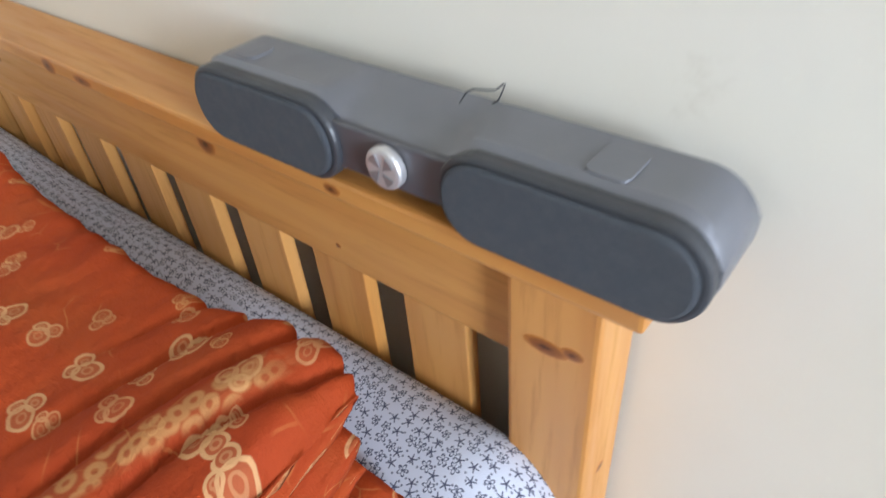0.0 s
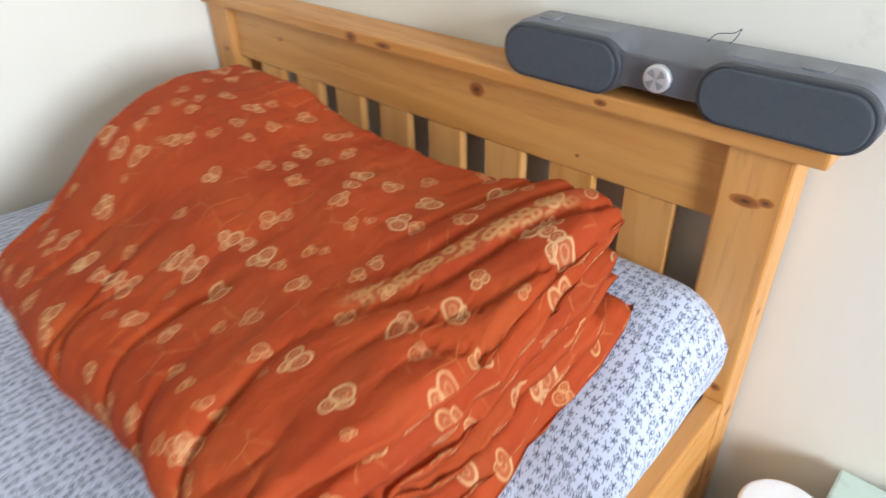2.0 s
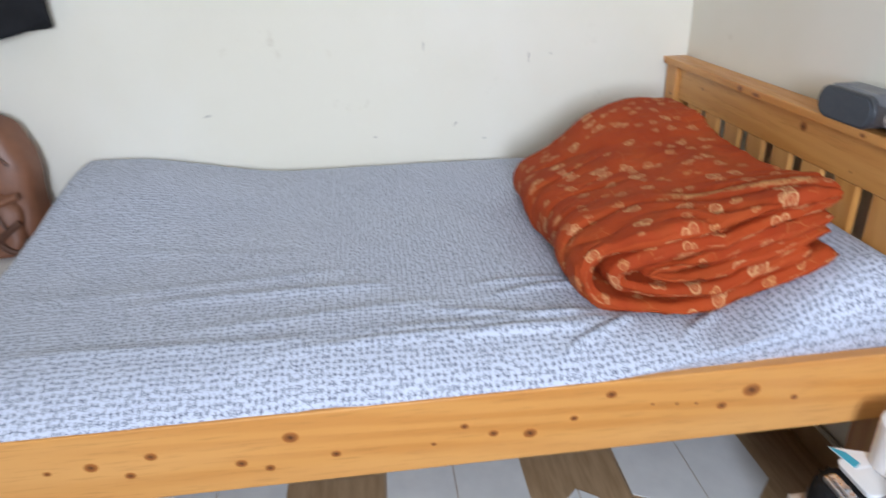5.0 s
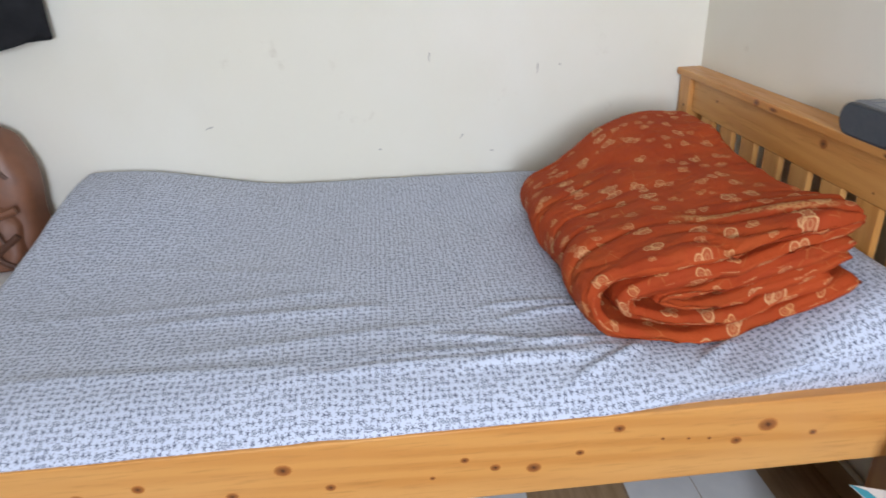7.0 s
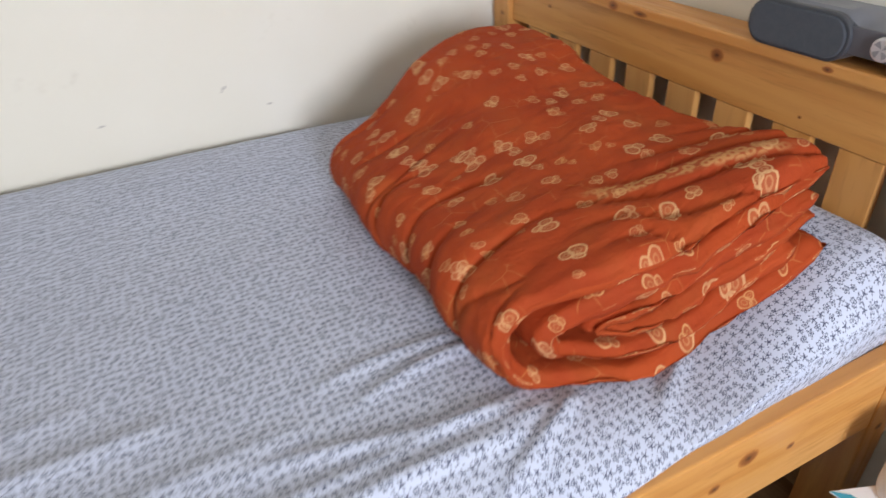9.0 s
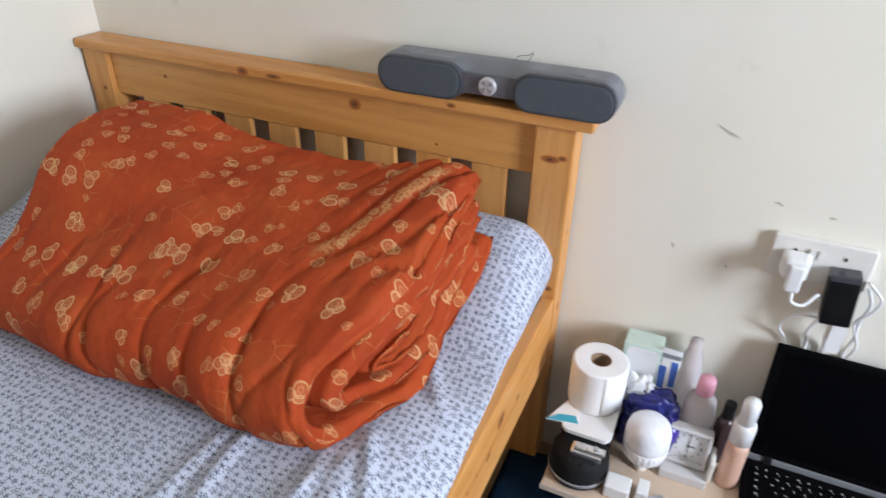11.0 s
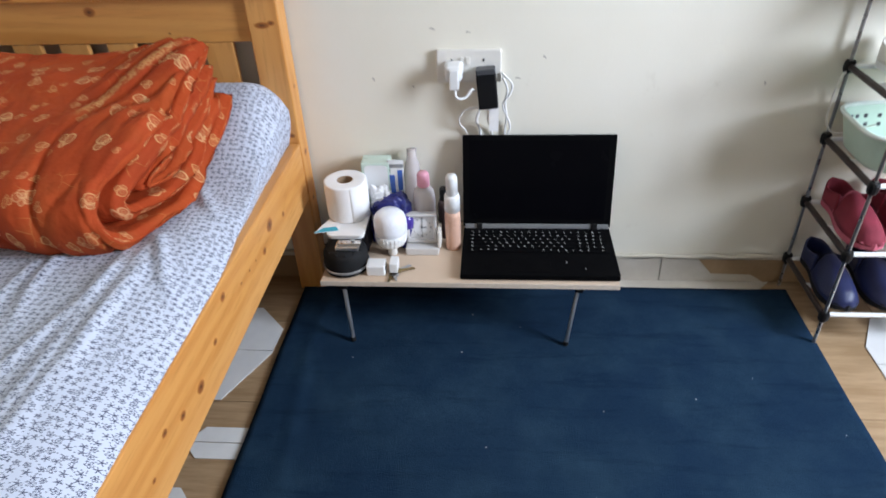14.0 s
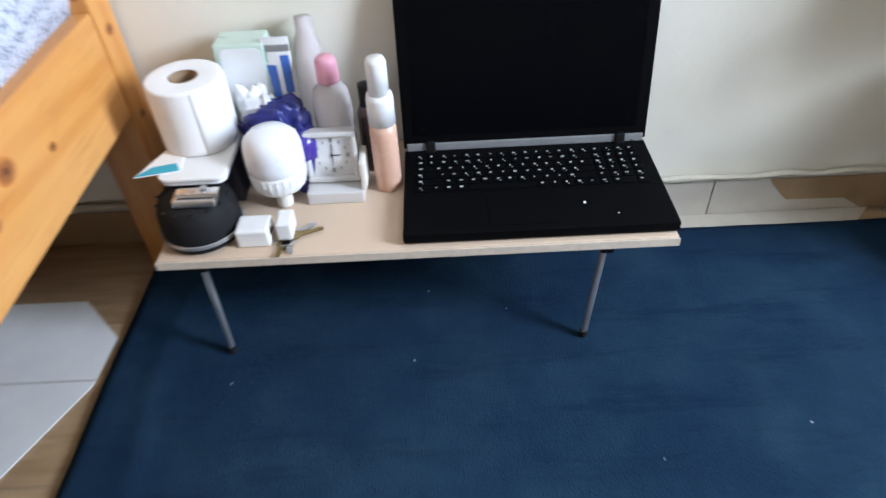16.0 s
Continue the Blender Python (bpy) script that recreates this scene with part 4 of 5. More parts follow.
# small white box and keys
adapter = tagged(empty("charger_cube", (0.239, -0.256, TT)), "small white charger cube on the table", "charger")
part("case", box(-0.024, 0.024, -0.020, 0.020, 0, 0.030, 0.005, 3), WHITE, adapter)
part("port", box(0.0238, 0.0246, -0.008, 0.008, 0.012, 0.018), BLACK, adapter)
keys = tagged(empty("bunch_of_keys", (0.283, -0.262, TT)), "bunch of worn keys on a ring", "keys")
part("ring", tube([(0.012 * math.cos(a), 0.012 * math.sin(a) - 0.005, 0.004) for a in [i * 0.7 for i in range(10)]], 0.0012, 6), STEEL, keys)
for ang, ln, m in ((20, 0.055, BRASS), (40, 0.05, STEEL), (-100, 0.04, BRASS), (-70, 0.035, STEEL)):
    out = [(math.cos(a) * 0.010 + 0.012, math.sin(a) * 0.010) for a in [0.5 + i * 0.53 for i in range(11)]] + [(ln, -0.004), (ln, 0.001), (ln - 0.008, 0.003), (ln - 0.016, 0.001), (ln - 0.02, 0.004)]
    ca, sa = math.cos(radians(ang)), math.sin(radians(ang))
    hgt = 0.001 + 0.0016 * (abs(ang) % 3)
    part("key", prism(out, lambda a, b, k: (a * ca - b * sa, a * sa + b * ca, hgt + 0.0022 * k)), m, keys)
part("tag", box(-0.010, 0.012, -0.008, 0.03, 0.006, 0.034, 0.003), WHITE, keys, "white plastic tag")

# table clock
clock = tagged(empty("table_clock", (0.347, -0.148, TT)), "square pale grey table clock", "clock")
tilt = pose(0, 0, 0, -12, 0, 0)


def tilted(bm):
    bmesh.ops.transform(bm, matrix=tilt, verts=bm.verts)
    return bm


CW, CZ0 = 0.040, 0.022
frame_bm = bmesh.new()
for x0, x1, z0, z1 in ((-CW, CW, CZ0, CZ0 + 0.009), (-CW, CW, CZ0 + 0.072, CZ0 + 0.080), (-CW, -CW + 0.008, CZ0 + 0.009, CZ0 + 0.072), (CW - 0.008, CW, CZ0 + 0.009, CZ0 + 0.072)):
    box(x0, x1, -0.016, 0.012, z0, z1, 0.002, 1, frame_bm)
part("case", tilted(frame_bm), GREYCLOCK, clock)
part("back", tilted(box(-CW + 0.007, CW - 0.007, 0.002, 0.024, CZ0 + 0.008, CZ0 + 0.073, 0.003)), GREYCLOCK, clock)
face = part("face", tilted(box(-CW + 0.008, CW - 0.008, -0.006, 0.0015, CZ0 + 0.009, CZ0 + 0.072)), DIALFACE, clock)
for i in range(12):
    a = radians(30 * i)
    r = 0.024
    cx, cz = r * math.sin(a), CZ0 + 0.0405 + r * math.cos(a)
    w, h = (0.0024, 0.0034) if i % 3 == 0 else (0.0012, 0.0022)
    part("numeral", tilted(box(cx - w, cx + w, -0.0068, -0.0062, cz - h, cz + h)), SILVER, face)
for ang, ln, w in ((2, 0.019, 0.0010), (88, 0.013, 0.0014), (180, 0.016, 0.0006)):
    a = radians(ang)
    dx, dz = math.sin(a), math.cos(a)
    part("clock_hand", tilted(prism([(-w, -0.003), (w, -0.003), (w * 0.6, ln), (-w * 0.6, ln)], lambda p, q, k: (p * dz + q * dx, -0.0072 - 0.0006 * k, CZ0 + 0.0405 - p * dx + q * dz))), BAR_DARK, face)
part("foot", box(-CW - 0.002, CW + 0.006, -0.034, 0.040, 0.0, 0.021, 0.003), GREYCLOCK, clock)
part("side_stand", box(CW + 0.003, CW + 0.012, -0.030, 0.02, 0.0215, 0.070, 0.003), CREAM, clock)

# bottles and packs behind
lotion = tagged(empty("lotion_bottle", (0.429, -0.140, TT)), "peach lotion bottle with a white pump cap", "bottle")
part("bottle", turned([(0, 0), (0.019, 0), (0.0205, 0.003), (0.0205, 0.100), (0.0195, 0.116), (0, 0.116)], 24), PEACH, lotion, smooth=True)
part("collar", turned([(0, 0.116), (0.0202, 0.116), (0.0202, 0.155), (0.0185, 0.163), (0, 0.164)], 24), WHITE, lotion, "white collar", smooth=True)
part("cap", turned([(0, 0.163), (0.0150, 0.163), (0.0150, 0.210), (0.0125, 0.217), (0, 0.218)], 24), WHITE, lotion, "white cap", smooth=True)
pill = tagged(empty("dark_slim_bottle", (0.403, -0.085, TT)), "slim dark bottle beside the laptop", "bottle")
part("bottle", turned([(0, 0), (0.016, 0), (0.017, 0.004), (0.017, 0.10), (0.012, 0.115), (0, 0.115)], 18), plain("dark_amber", (0.05, 0.03, 0.03), 0.2), pill, smooth=True)
part("cap", turned([(0, 0.115), (0.011, 0.115), (0.011, 0.150), (0, 0.152)], 18), BLACK, pill)
spray = tagged(empty("perfume_bottle", (0.351, -0.088, TT)), "clear pink-tinted bottle with a pink cap", "bottle")
part("bottle", turned([(0, 0), (0.026, 0), (0.029, 0.004), (0.030, 0.122), (0.026, 0.146), (0.012, 0.160), (0, 0.161)], 24), CLEAR, spray, "clear plastic body", smooth=True)
part("liquid", turned([(0, 0.004), (0.0255, 0.005), (0.0262, 0.045), (0, 0.046)], 24), plain("pale_rose_liquid", (0.60, 0.42, 0.42), 0.2), spray)
part("cap", turned([(0, 0.160), (0.0165, 0.160), (0.017, 0.164), (0.016, 0.192), (0.013, 0.198), (0, 0.199)], 22), PINK, spray, "pink cap", smooth=True)
tall = tagged(empty("tall_clear_bottle", (0.317, -0.048, TT)), "tall clear plastic bottle lying back on the wall", "bottle")
bm = turned([(0, 0), (0.022, 0), (0.024, 0.006), (0.024, 0.16), (0.019, 0.195), (0.013, 0.215), (0.013, 0.235), (0, 0.236)], 20)
bmesh.ops.transform(bm, matrix=pose(0, 0, 0, -5, 0, 0), verts=bm.verts)
part("bottle", bm, CLEAR, tall, smooth=True)
paste = tagged(empty("toothpaste_tube", (0.282, -0.072, TT)), "red, white and blue toothpaste tube on its cap", "toothpaste")
part("cap", turned([(0, 0), (0.014, 0), (0.014, 0.020), (0.011, 0.024), (0, 0.024)], 16), WHITE, paste)


def paste_at(u, v):
    a = 2 * math.pi * u
    flat = smooth(0, 1, v)
    return lerp(0.016, 0.021, flat) * math.cos(a) - 0.006 * v, lerp(0.017, 0.0015, flat) * math.sin(a) + 0.012 * v, 0.024 + 0.195 * v


part("tube_body", sheet_mesh(24, 10, paste_at, close_u=True), WHITE, paste)
for z0, z1, u0, u1, m in ((0.055, 0.118, 0.52, 0.66, RED), (0.060, 0.110, 0.74, 0.86, RED), (0.128, 0.178, 0.58, 0.72, BLUE), (0.135, 0.192, 0.78, 0.90, BLUE), (0.198, 0.208, 0.55, 0.95, SILVER)):
    part("print_stripe", sheet_mesh(6, 6, lambda u, v: (lambda p: (p[0] * 1.02, p[1] - 0.0008, p[2]))(paste_at(lerp(u0, u1, u), (lerp(z0, z1, v) - 0.024) / 0.195))), m, paste)
pack = tagged(empty("tissue_box", (0.224, -0.042, TT)), "pale green and white paper box against the wall", "box")
part("carton", box(-0.040, 0.036, -0.024, 0.028, 0, 0.212, 0.004), PALE_GREEN, pack)
part("label", prism(rounded(-0.031, 0.031, 0.118, 0.206, 0.010, 4), lambda a, b, k: (a, -0.0242 - 0.0012 * k, b)), WHITE, pack, "white label")
part("stripe", box(0.0362, 0.0372, -0.022, 0.026, 0.02, 0.200), GREEN, pack, "dark green side")


def lump(name, at, size, mat, label, category, seed, parent=None, sharp=0.5):
    """A crumpled soft thing that lies on its support."""
    bm = bmesh.new()
    bmesh.ops.create_icosphere(bm, subdivisions=5, radius=1)
    for v in bm.verts:
        n = v.co.normalized()
        fold = 0.55 * nz(n.x * 1.6 + seed, n.y * 1.6, n.z * 1.6) - 0.9 * abs(nz(n.x * 2.2, n.y * 2.2 + seed, n.z * 3.0)) + 0.25 * nz(n.x * 5, n.y * 5, n.z * 5 + seed)
        r = 1 + sharp * fold
        p = Vector((math.copysign(abs(n.x) ** 0.7, n.x), math.copysign(abs(n.y) ** 0.7, n.y), math.copysign(abs(n.z) ** 0.7, n.z))) * r
        v.co = Vector((p.x * size[0], p.y * size[1], max(0.0, (p.z * 0.5 + 0.42)) * size[2]))
    ob = link(name, bm, mat, parent, smooth=True)
    if parent is None:
        ob.location = at
        tagged(ob, label, category)
    return ob


lump("navy_pouch", (0.261, -0.108, TT), (0.062, 0.036, 0.150), NAVY, "crumpled shiny navy blue plastic pouch", "pouch", 3)
lump("white_wrapper", (0.234, -0.085, TT), (0.034, 0.018, 0.165), PAPER, "crumpled white paper wrapper", "wrapper", 8)
jar = tagged(empty("navy_jar", (0.301, -0.128, TT)), "small round navy jar with a domed lid", "jar")
part("jar", turned([(0, 0), (0.022, 0), (0.024, 0.004), (0.024, 0.06), (0, 0.06)], 22), NAVY, jar)
part("lid", turned([(0.0255, 0.060), (0.0265, 0.063), (0.0262, 0.085), (0.02, 0.098), (0, 0.102)], 22), plain("violet_blue_cap", (0.06, 0.035, 0.26), 0.3), jar, smooth=True)
tub = tagged(empty("green_tub", (0.321, -0.118, TT)), "small green plastic tub", "tub")
part("tub", turned([(0, 0), (0.016, 0), (0.0185, 0.07), (0, 0.07)], 18, (0.012, 0.02, 0)), GREEN, tub)

# ---- socket, plugs and cables on the wall ----
socket = tagged(empty("wall_socket", (0.472, 0, 0.655)), "white double wall socket plate with switches", "socket")
part("plate", prism(rounded(-0.080, 0.080, -0.041, 0.041, 0.006, 4), lambda a, b, k: (a, -0.001 - 0.013 * k, b), 0.003), CREAM, socket)
for x in (-0.042, 0.036):
    for dx, dz, w, h in ((0, 0.016, 0.004, 0.007), (-0.011, -0.008, 0.006, 0.003), (0.011, -0.008, 0.006, 0.003)):
        part("socket_hole", box(x + dx - w / 2, x + dx + w / 2, -0.0152, -0.0145, dz - h / 2, dz + h / 2), BAR_DARK, socket)
for x in (-0.016, -0.002):
    part("switch", box(x - 0.005, x + 0.005, -0.018, -0.0145, 0.006, 0.024, 0.0015), CREAM, socket)
plug = tagged(empty("white_plug", (0.435, -0.014, 0.650)), "white mains plug in the wall socket", "plug")
part("body", prism(rounded(-0.024, 0.024, -0.026, 0.022, 0.010, 4), lambda a, b, k: (a * (1 - 0.2 * k), -0.002 - 0.034 * k, b * (1 - 0.2 * k)), 0.004), WHITE, plug)
part("grip", box(-0.010, 0.014, -0.048, -0.036, -0.038, 0.012, 0.004), WHITE, plug)
part("cord", tube([(0.004, -0.042, -0.036), (0.008, -0.05, -0.055), (0.028, -0.045, -0.058), (0.045, -0.03, -0.042), (0.052, -0.02, -0.05)], 0.0032, 8), WHITE, plug)
power = tagged(empty("black_adapter", (0.517, -0.0145, 0.604)), "black power adapter hanging in the socket", "adapter")
bm = box(-0.024, 0.024, -0.034, -0.002, -0.047, 0.040, 0.004)
bmesh.ops.transform(bm, matrix=pose(0, 0, 0, 0, -5, 0), verts=bm.verts)
part("brick", bm, BLACK, power)
bm = box(-0.0235, 0.0235, -0.0345, -0.002, 0.041, 0.054, 0.003)
bmesh.ops.transform(bm, matrix=pose(0, 0, 0, 0, -5, 0), verts=bm.verts)
part("top", bm, BAR_DARK, power, "dark grey top")
for name, pts, r, m in (
        ("white_cable", [(0.555, -0.02, 0.63), (0.567, -0.024, 0.60), (0.562, -0.020, 0.56), (0.566, -0.014, 0.52), (0.562, -0.006, 0.475), (0.57, -0.006, 0.36), (0.56, -0.008, 0.215)], 0.0028, WHITE),
        ("white_cable", [(0.552, -0.018, 0.64), (0.578, -0.026, 0.615), (0.572, -0.024, 0.585), (0.556, -0.020, 0.555), (0.575, -0.012, 0.50), (0.568, -0.005, 0.44), (0.58, -0.008, 0.215)], 0.0026, WHITE),
        ("white_cable", [(0.508, -0.03, 0.555), (0.470, -0.030, 0.553), (0.448, -0.026, 0.53), (0.447, -0.018, 0.505), (0.463, -0.006, 0.475), (0.472, -0.005, 0.40), (0.48, -0.008, 0.215)], 0.0024, WHITE),
        ("white_cable", [(0.522, -0.03, 0.556), (0.520, -0.026, 0.52), (0.528, -0.007, 0.480), (0.53, -0.006, 0.38), (0.525, -0.008, 0.215)], 0.0036, CREAM),
        ("white_cable", [(0.500, -0.03, 0.556), (0.490, -0.026, 0.52), (0.498, -0.007, 0.480), (0.50, -0.006, 0.38), (0.505, -0.008, 0.215)], 0.0036, WHITE)):
    tagged(link(name, tube(pts, r, 8), m, smooth=True), "white cable hanging from the socket behind the laptop", "cable", "cables at the socket")
tagged(link("paper_tag", box(0.522, 0.546, -0.036, -0.0345, 0.492, 0.556), PAPER), "white paper tag on the adapter cable", "tag")

# ---- metal shoe rack ----
rack = tagged(empty("shoe_rack", (1.362, -0.022, 0)), "metal tube shoe rack with black joints", "rack")
# the fifth tier, at 0.832, is added out of view to shade the wall
RW, RD, TIERS = 0.60, -0.252, (0.098, 0.282, 0.464, 0.648, 0.832)
for x in (0.0, RW):
    for y in (0.0, RD):
        part("post", tube([(x, y, 0.0), (x, y, 0.98)], 0.0045, 10), plain("dark_chrome_tube", (0.34, 0.33, 0.33), 0.3, 0.9), rack)
for z in TIERS:
    for x in (0.0, RW):
        part("side_bar", tube([(x, 0.0, z), (x, RD, z)], 0.0075, 8), plain("dark_brown_plastic", (0.03, 0.018, 0.015), 0.45), rack)
        for y in (0.0, RD):
            part("joint", turned([(0, -0.014), (0.010, -0.014), (0.0125, -0.008), (0.0125, 0.008), (0.010, 0.014), (0, 0.014)], 12, (x, y, z)), BLACK, rack)
    for y in (-0.008, -0.13, RD + 0.004):
        part("shelf_bar", tube([(0.0, y, z + 0.002), (RW, y, z + 0.002)], 0.006, 8), WHITE, rack)
RX, RY = 1.362, -0.148


def shoe_width(t):
    """Half the width of the sole along its length, heel 0 to toe 1."""
    heel = 0.031 * math.sqrt(max(0.0, 1 - (1 - min(1, t / 0.16)) ** 2))
    toe = math.sqrt(max(0.0, 1 - max(0.0, (t - 0.72) / 0.28) ** 2))
    return heel * (1 - smooth(0.1, 0.3, t)) + (0.028 + 0.017 * smooth(0.25, 0.68, t)) * smooth(0.1, 0.3, t) * toe


def shoe(at, upper, sole, inner, label, group, holes=False, open_toe=False, turn=180):
    """A slip-on shoe, heel at its base point, toe along its own y."""
    ob = tagged(empty("shoe", at), label, "shoe", group)
    ob.rotation_euler = (0, 0, radians(turn))
    long = 0.252
    ts = [i / 22 for i in range(23)]
    rim = [(shoe_width(t), t * long) for t in ts] + [(-shoe_width(t), t * long) for t in reversed(ts[1:-1])]
    part("sole", prism(rim, lambda a, b, k: (a * (1.03 - 0.03 * k), b, 0.020 * k + 0.006 * smooth(0.8, 1.0, b / long)), 0.003), sole, ob)
    part("insole", prism([(p * 0.86, 0.01 + q * 0.92) for p, q in rim], lambda a, b, k: (a, b, 0.0205 + 0.002 * k)), inner, ob)
    t0, t1 = (0.42, 0.80) if open_toe else (0.40, 0.995)

    def vamp(u, v):
        t = lerp(t0, t1, v)
        c = 2 * u - 1
        w = max(0.004, shoe_width(t)) * 1.04
        tall = (0.062 - 0.030 * smooth(0.45, 1.0, t)) * (1 - 0.75 * smooth(0.90, 1.0, t))
        return w * c, t * long, 0.018 + tall * (1 - abs(c) ** 2.6) + 0.001 * nz(c * 3, t * 9)

    top = part("upper", sheet_mesh(18, 16, vamp), upper, ob)
    top.modifiers.new("thick", "SOLIDIFY").thickness = 0.004
    if not open_toe:
        def counter(u, v):
            t = 0.42 * abs(2 * u - 1)
            side_x = math.copysign(shoe_width(max(0.004, t)), 2 * u - 1) * 1.03
            rise = lerp(0.050, 0.060, smooth(0.0, 0.42, t)) - 0.016 * math.sin(math.pi * t / 0.42)
            return side_x, t * long, 0.016 + rise * v

        back = part("heel_counter", sheet_mesh(26, 5, counter), upper, ob)
        back.modifiers.new("thick", "SOLIDIFY").thickness = 0.004
    if holes:
        for c, t in ((-0.35, 0.56), (0.0, 0.54), (0.35, 0.56), (-0.45, 0.66), (-0.15, 0.65), (0.15, 0.65), (0.45, 0.66), (-0.3, 0.75), (0.0, 0.75), (0.3, 0.75)):
            p = Vector(vamp((c + 1) / 2, (t - t0) / (t1 - t0)))
            part("vent_hole", turned([(0, 0.0012), (0.0042, 0.001), (0.0045, -0.001)], 10, (p.x, p.y, p.z + 0.0012)), BAR_DARK, top)
    else:
        part("trim", tube([vamp(u / 10, 0.0) for u in range(11)], 0.0022, 6), sole, top)
    return ob


ROSE = plain("rose_pink_rubber", (0.48, 0.10, 0.15), 0.5, vary=0.15)
NAVY_RUBBER = plain("navy_rubber", (0.011, 0.018, 0.075), 0.5, vary=0.25, scale=20)
PALE_RUBBER = plain("pale_grey_rubber", (0.55, 0.57, 0.60), 0.6)
MINT_GREEN = plain("mint_green_plastic", (0.50, 0.64, 0.54), 0.4, vary=0.06)
MINT = plain("off_white_mint_rubber", (0.70, 0.76, 0.71), 0.4, vary=0.05)
for z, dx, up, so, inn, text, pair, vents, slide in (
        (TIERS[0], 0.285, NAVY_RUBBER, NAVY_RUBBER, PALE_RUBBER, "navy blue slide sandal with a grey insole on the rack", "navy sandals", False, True),
        (TIERS[0], 0.395, NAVY_RUBBER, NAVY_RUBBER, PALE_RUBBER, "navy blue slide sandal with a grey insole on the rack", "navy sandals", False, True),
        (TIERS[0], 0.050, NAVY_RUBBER, BLACK_MATT, NAVY_RUBBER, "dark navy slip-on shoe on the rack", "dark slip-on shoes", False, False),
        (TIERS[0], 0.160, NAVY_RUBBER, BLACK_MATT, NAVY_RUBBER, "dark navy slip-on shoe on the rack", "dark slip-on shoes", False, False),
        (TIERS[1], 0.053, MAROON, ROSE, PINKCLOTH, "maroon cloth slip-on shoe with a pink sole on the rack", "maroon shoes", False, False),
        (TIERS[1], 0.160, MAROON, ROSE, PINKCLOTH, "maroon cloth slip-on shoe with a pink sole on the rack", "maroon shoes", False, False),
        (TIERS[1], 0.285, ROSE, ROSE, PINKCLOTH, "rose pink rubber sandal on the rack", "pink sandals", False, True),
        (TIERS[1], 0.390, ROSE, ROSE, PINKCLOTH, "rose pink rubber sandal on the rack", "pink sandals", False, True),
        (TIERS[3], 0.070, CREAM, WHITE, PALE_RUBBER, "white slip-on shoe on an upper tier of the rack", "white shoes", False, False),
        (TIERS[3], 0.180, CREAM, WHITE, PALE_RUBBER, "white slip-on shoe on an upper tier of the rack", "white shoes", False, False),
        # this pair is added on the unseen fifth tier, for its shadow
        (TIERS[4], 0.070, BLACK_MATT, BLACK, PALE_RUBBER, "black slip-on shoe added out of view to shade the wall", "black shoes", False, False),
        (TIERS[4], 0.180, BLACK_MATT, BLACK, PALE_RUBBER, "black slip-on shoe added out of view to shade the wall", "black shoes", False, False)):
    shoe((RX + dx, -0.024, z + 0.0082), up, so, inn, text, pair, vents, slide)

# a plastic basket fills the third tier
basket = tagged(empty("plastic_basket", (RX + 0.152, -0.140, TIERS[2] + 0.0082)), "mint green plastic basket with a white rim on the rack", "basket")


def basket_at(u, v):
    a = 2 * math.pi * u
    flat = smooth(0.0, 0.25, v)
    wide = lerp(0.001, 1.0, flat) * lerp(0.86, 1.0, max(0.0, v - 0.25) / 0.75)
    c, d = math.cos(a), math.sin(a)
    return 0.165 * wide * math.copysign(abs(c) ** 0.45, c), 0.112 * wide * math.copysign(abs(d) ** 0.45, d), 0.003 + 0.085 * max(0.0, v - 0.25) / 0.75


bowl = part("bowl", sheet_mesh(64, 16, basket_at, close_u=True), MINT_GREEN, basket, smooth=True)
bowl.modifiers.new("thick", "SOLIDIFY").thickness = 0.0025
part("rim", tube([basket_at(i / 48, 1.0) for i in range(49)], 0.0055, 8, steps=2), MINT, basket, "white rolled rim", smooth=True)
for level in (0.56, 0.74):
    for i in range(36):
        p, q = Vector(basket_at((i + 0.5) / 36, level)), Vector(basket_at((i + 0.52) / 36, level))
        out = Vector((q.y - p.y, p.x - q.x, 0)).normalized()
        bm = box(-0.0045, 0.0045, -0.0006, 0.0006, -0.005, 0.005, 0.0004, 1)
        m = pose(p.x, p.y, p.z, 0, 0, math.degrees(math.atan2(out.y, out.x)) - 90)
        bmesh.ops.transform(bm, matrix=Matrix.Translation(-out * 0.003) @ m, verts=bm.verts)
        part("hole", bm, BAR_DARK, bowl)
tagged(link("rack_cable", tube([(RX + 0.03, -0.02, 0.66), (RX - 0.012, -0.030, 0.63), (RX - 0.022, -0.035, 0.56), (RX - 0.018, -0.04, 0.51), (RX + 0.01, -0.05, 0.49), (RX + 0.06, -0.10, 0.535)], 0.0022, 6), CREAM, smooth=True), "white cable hanging on the rack", "cable")

# ---- beyond the foot of the bed ----
stool = tagged(empty("plastic_stool", (-0.93, -2.33, 0)), "white plastic stool beyond the foot of the bed", "stool")
part("seat", box(-0.20, 0.20, -0.19, 0.19, 0.385, 0.415, 0.010, 3), WHITE, stool)
for x in (-1, 1):
    for y in (-1, 1):
        part("leg", prism([(-0.025, -0.025), (0.025, -0.025), (0.025, 0.025), (-0.025, 0.025)], lambda a, b, k: (x * lerp(0.185, 0.16, k) + a, y * lerp(0.175, 0.15, k) + b, lerp(0.0, 0.387, k))), WHITE, stool)

bag = tagged(empty("backpack", (-1.03, -2.30, 0.4155)), "brown leather backpack leaning on the wall", "backpack")


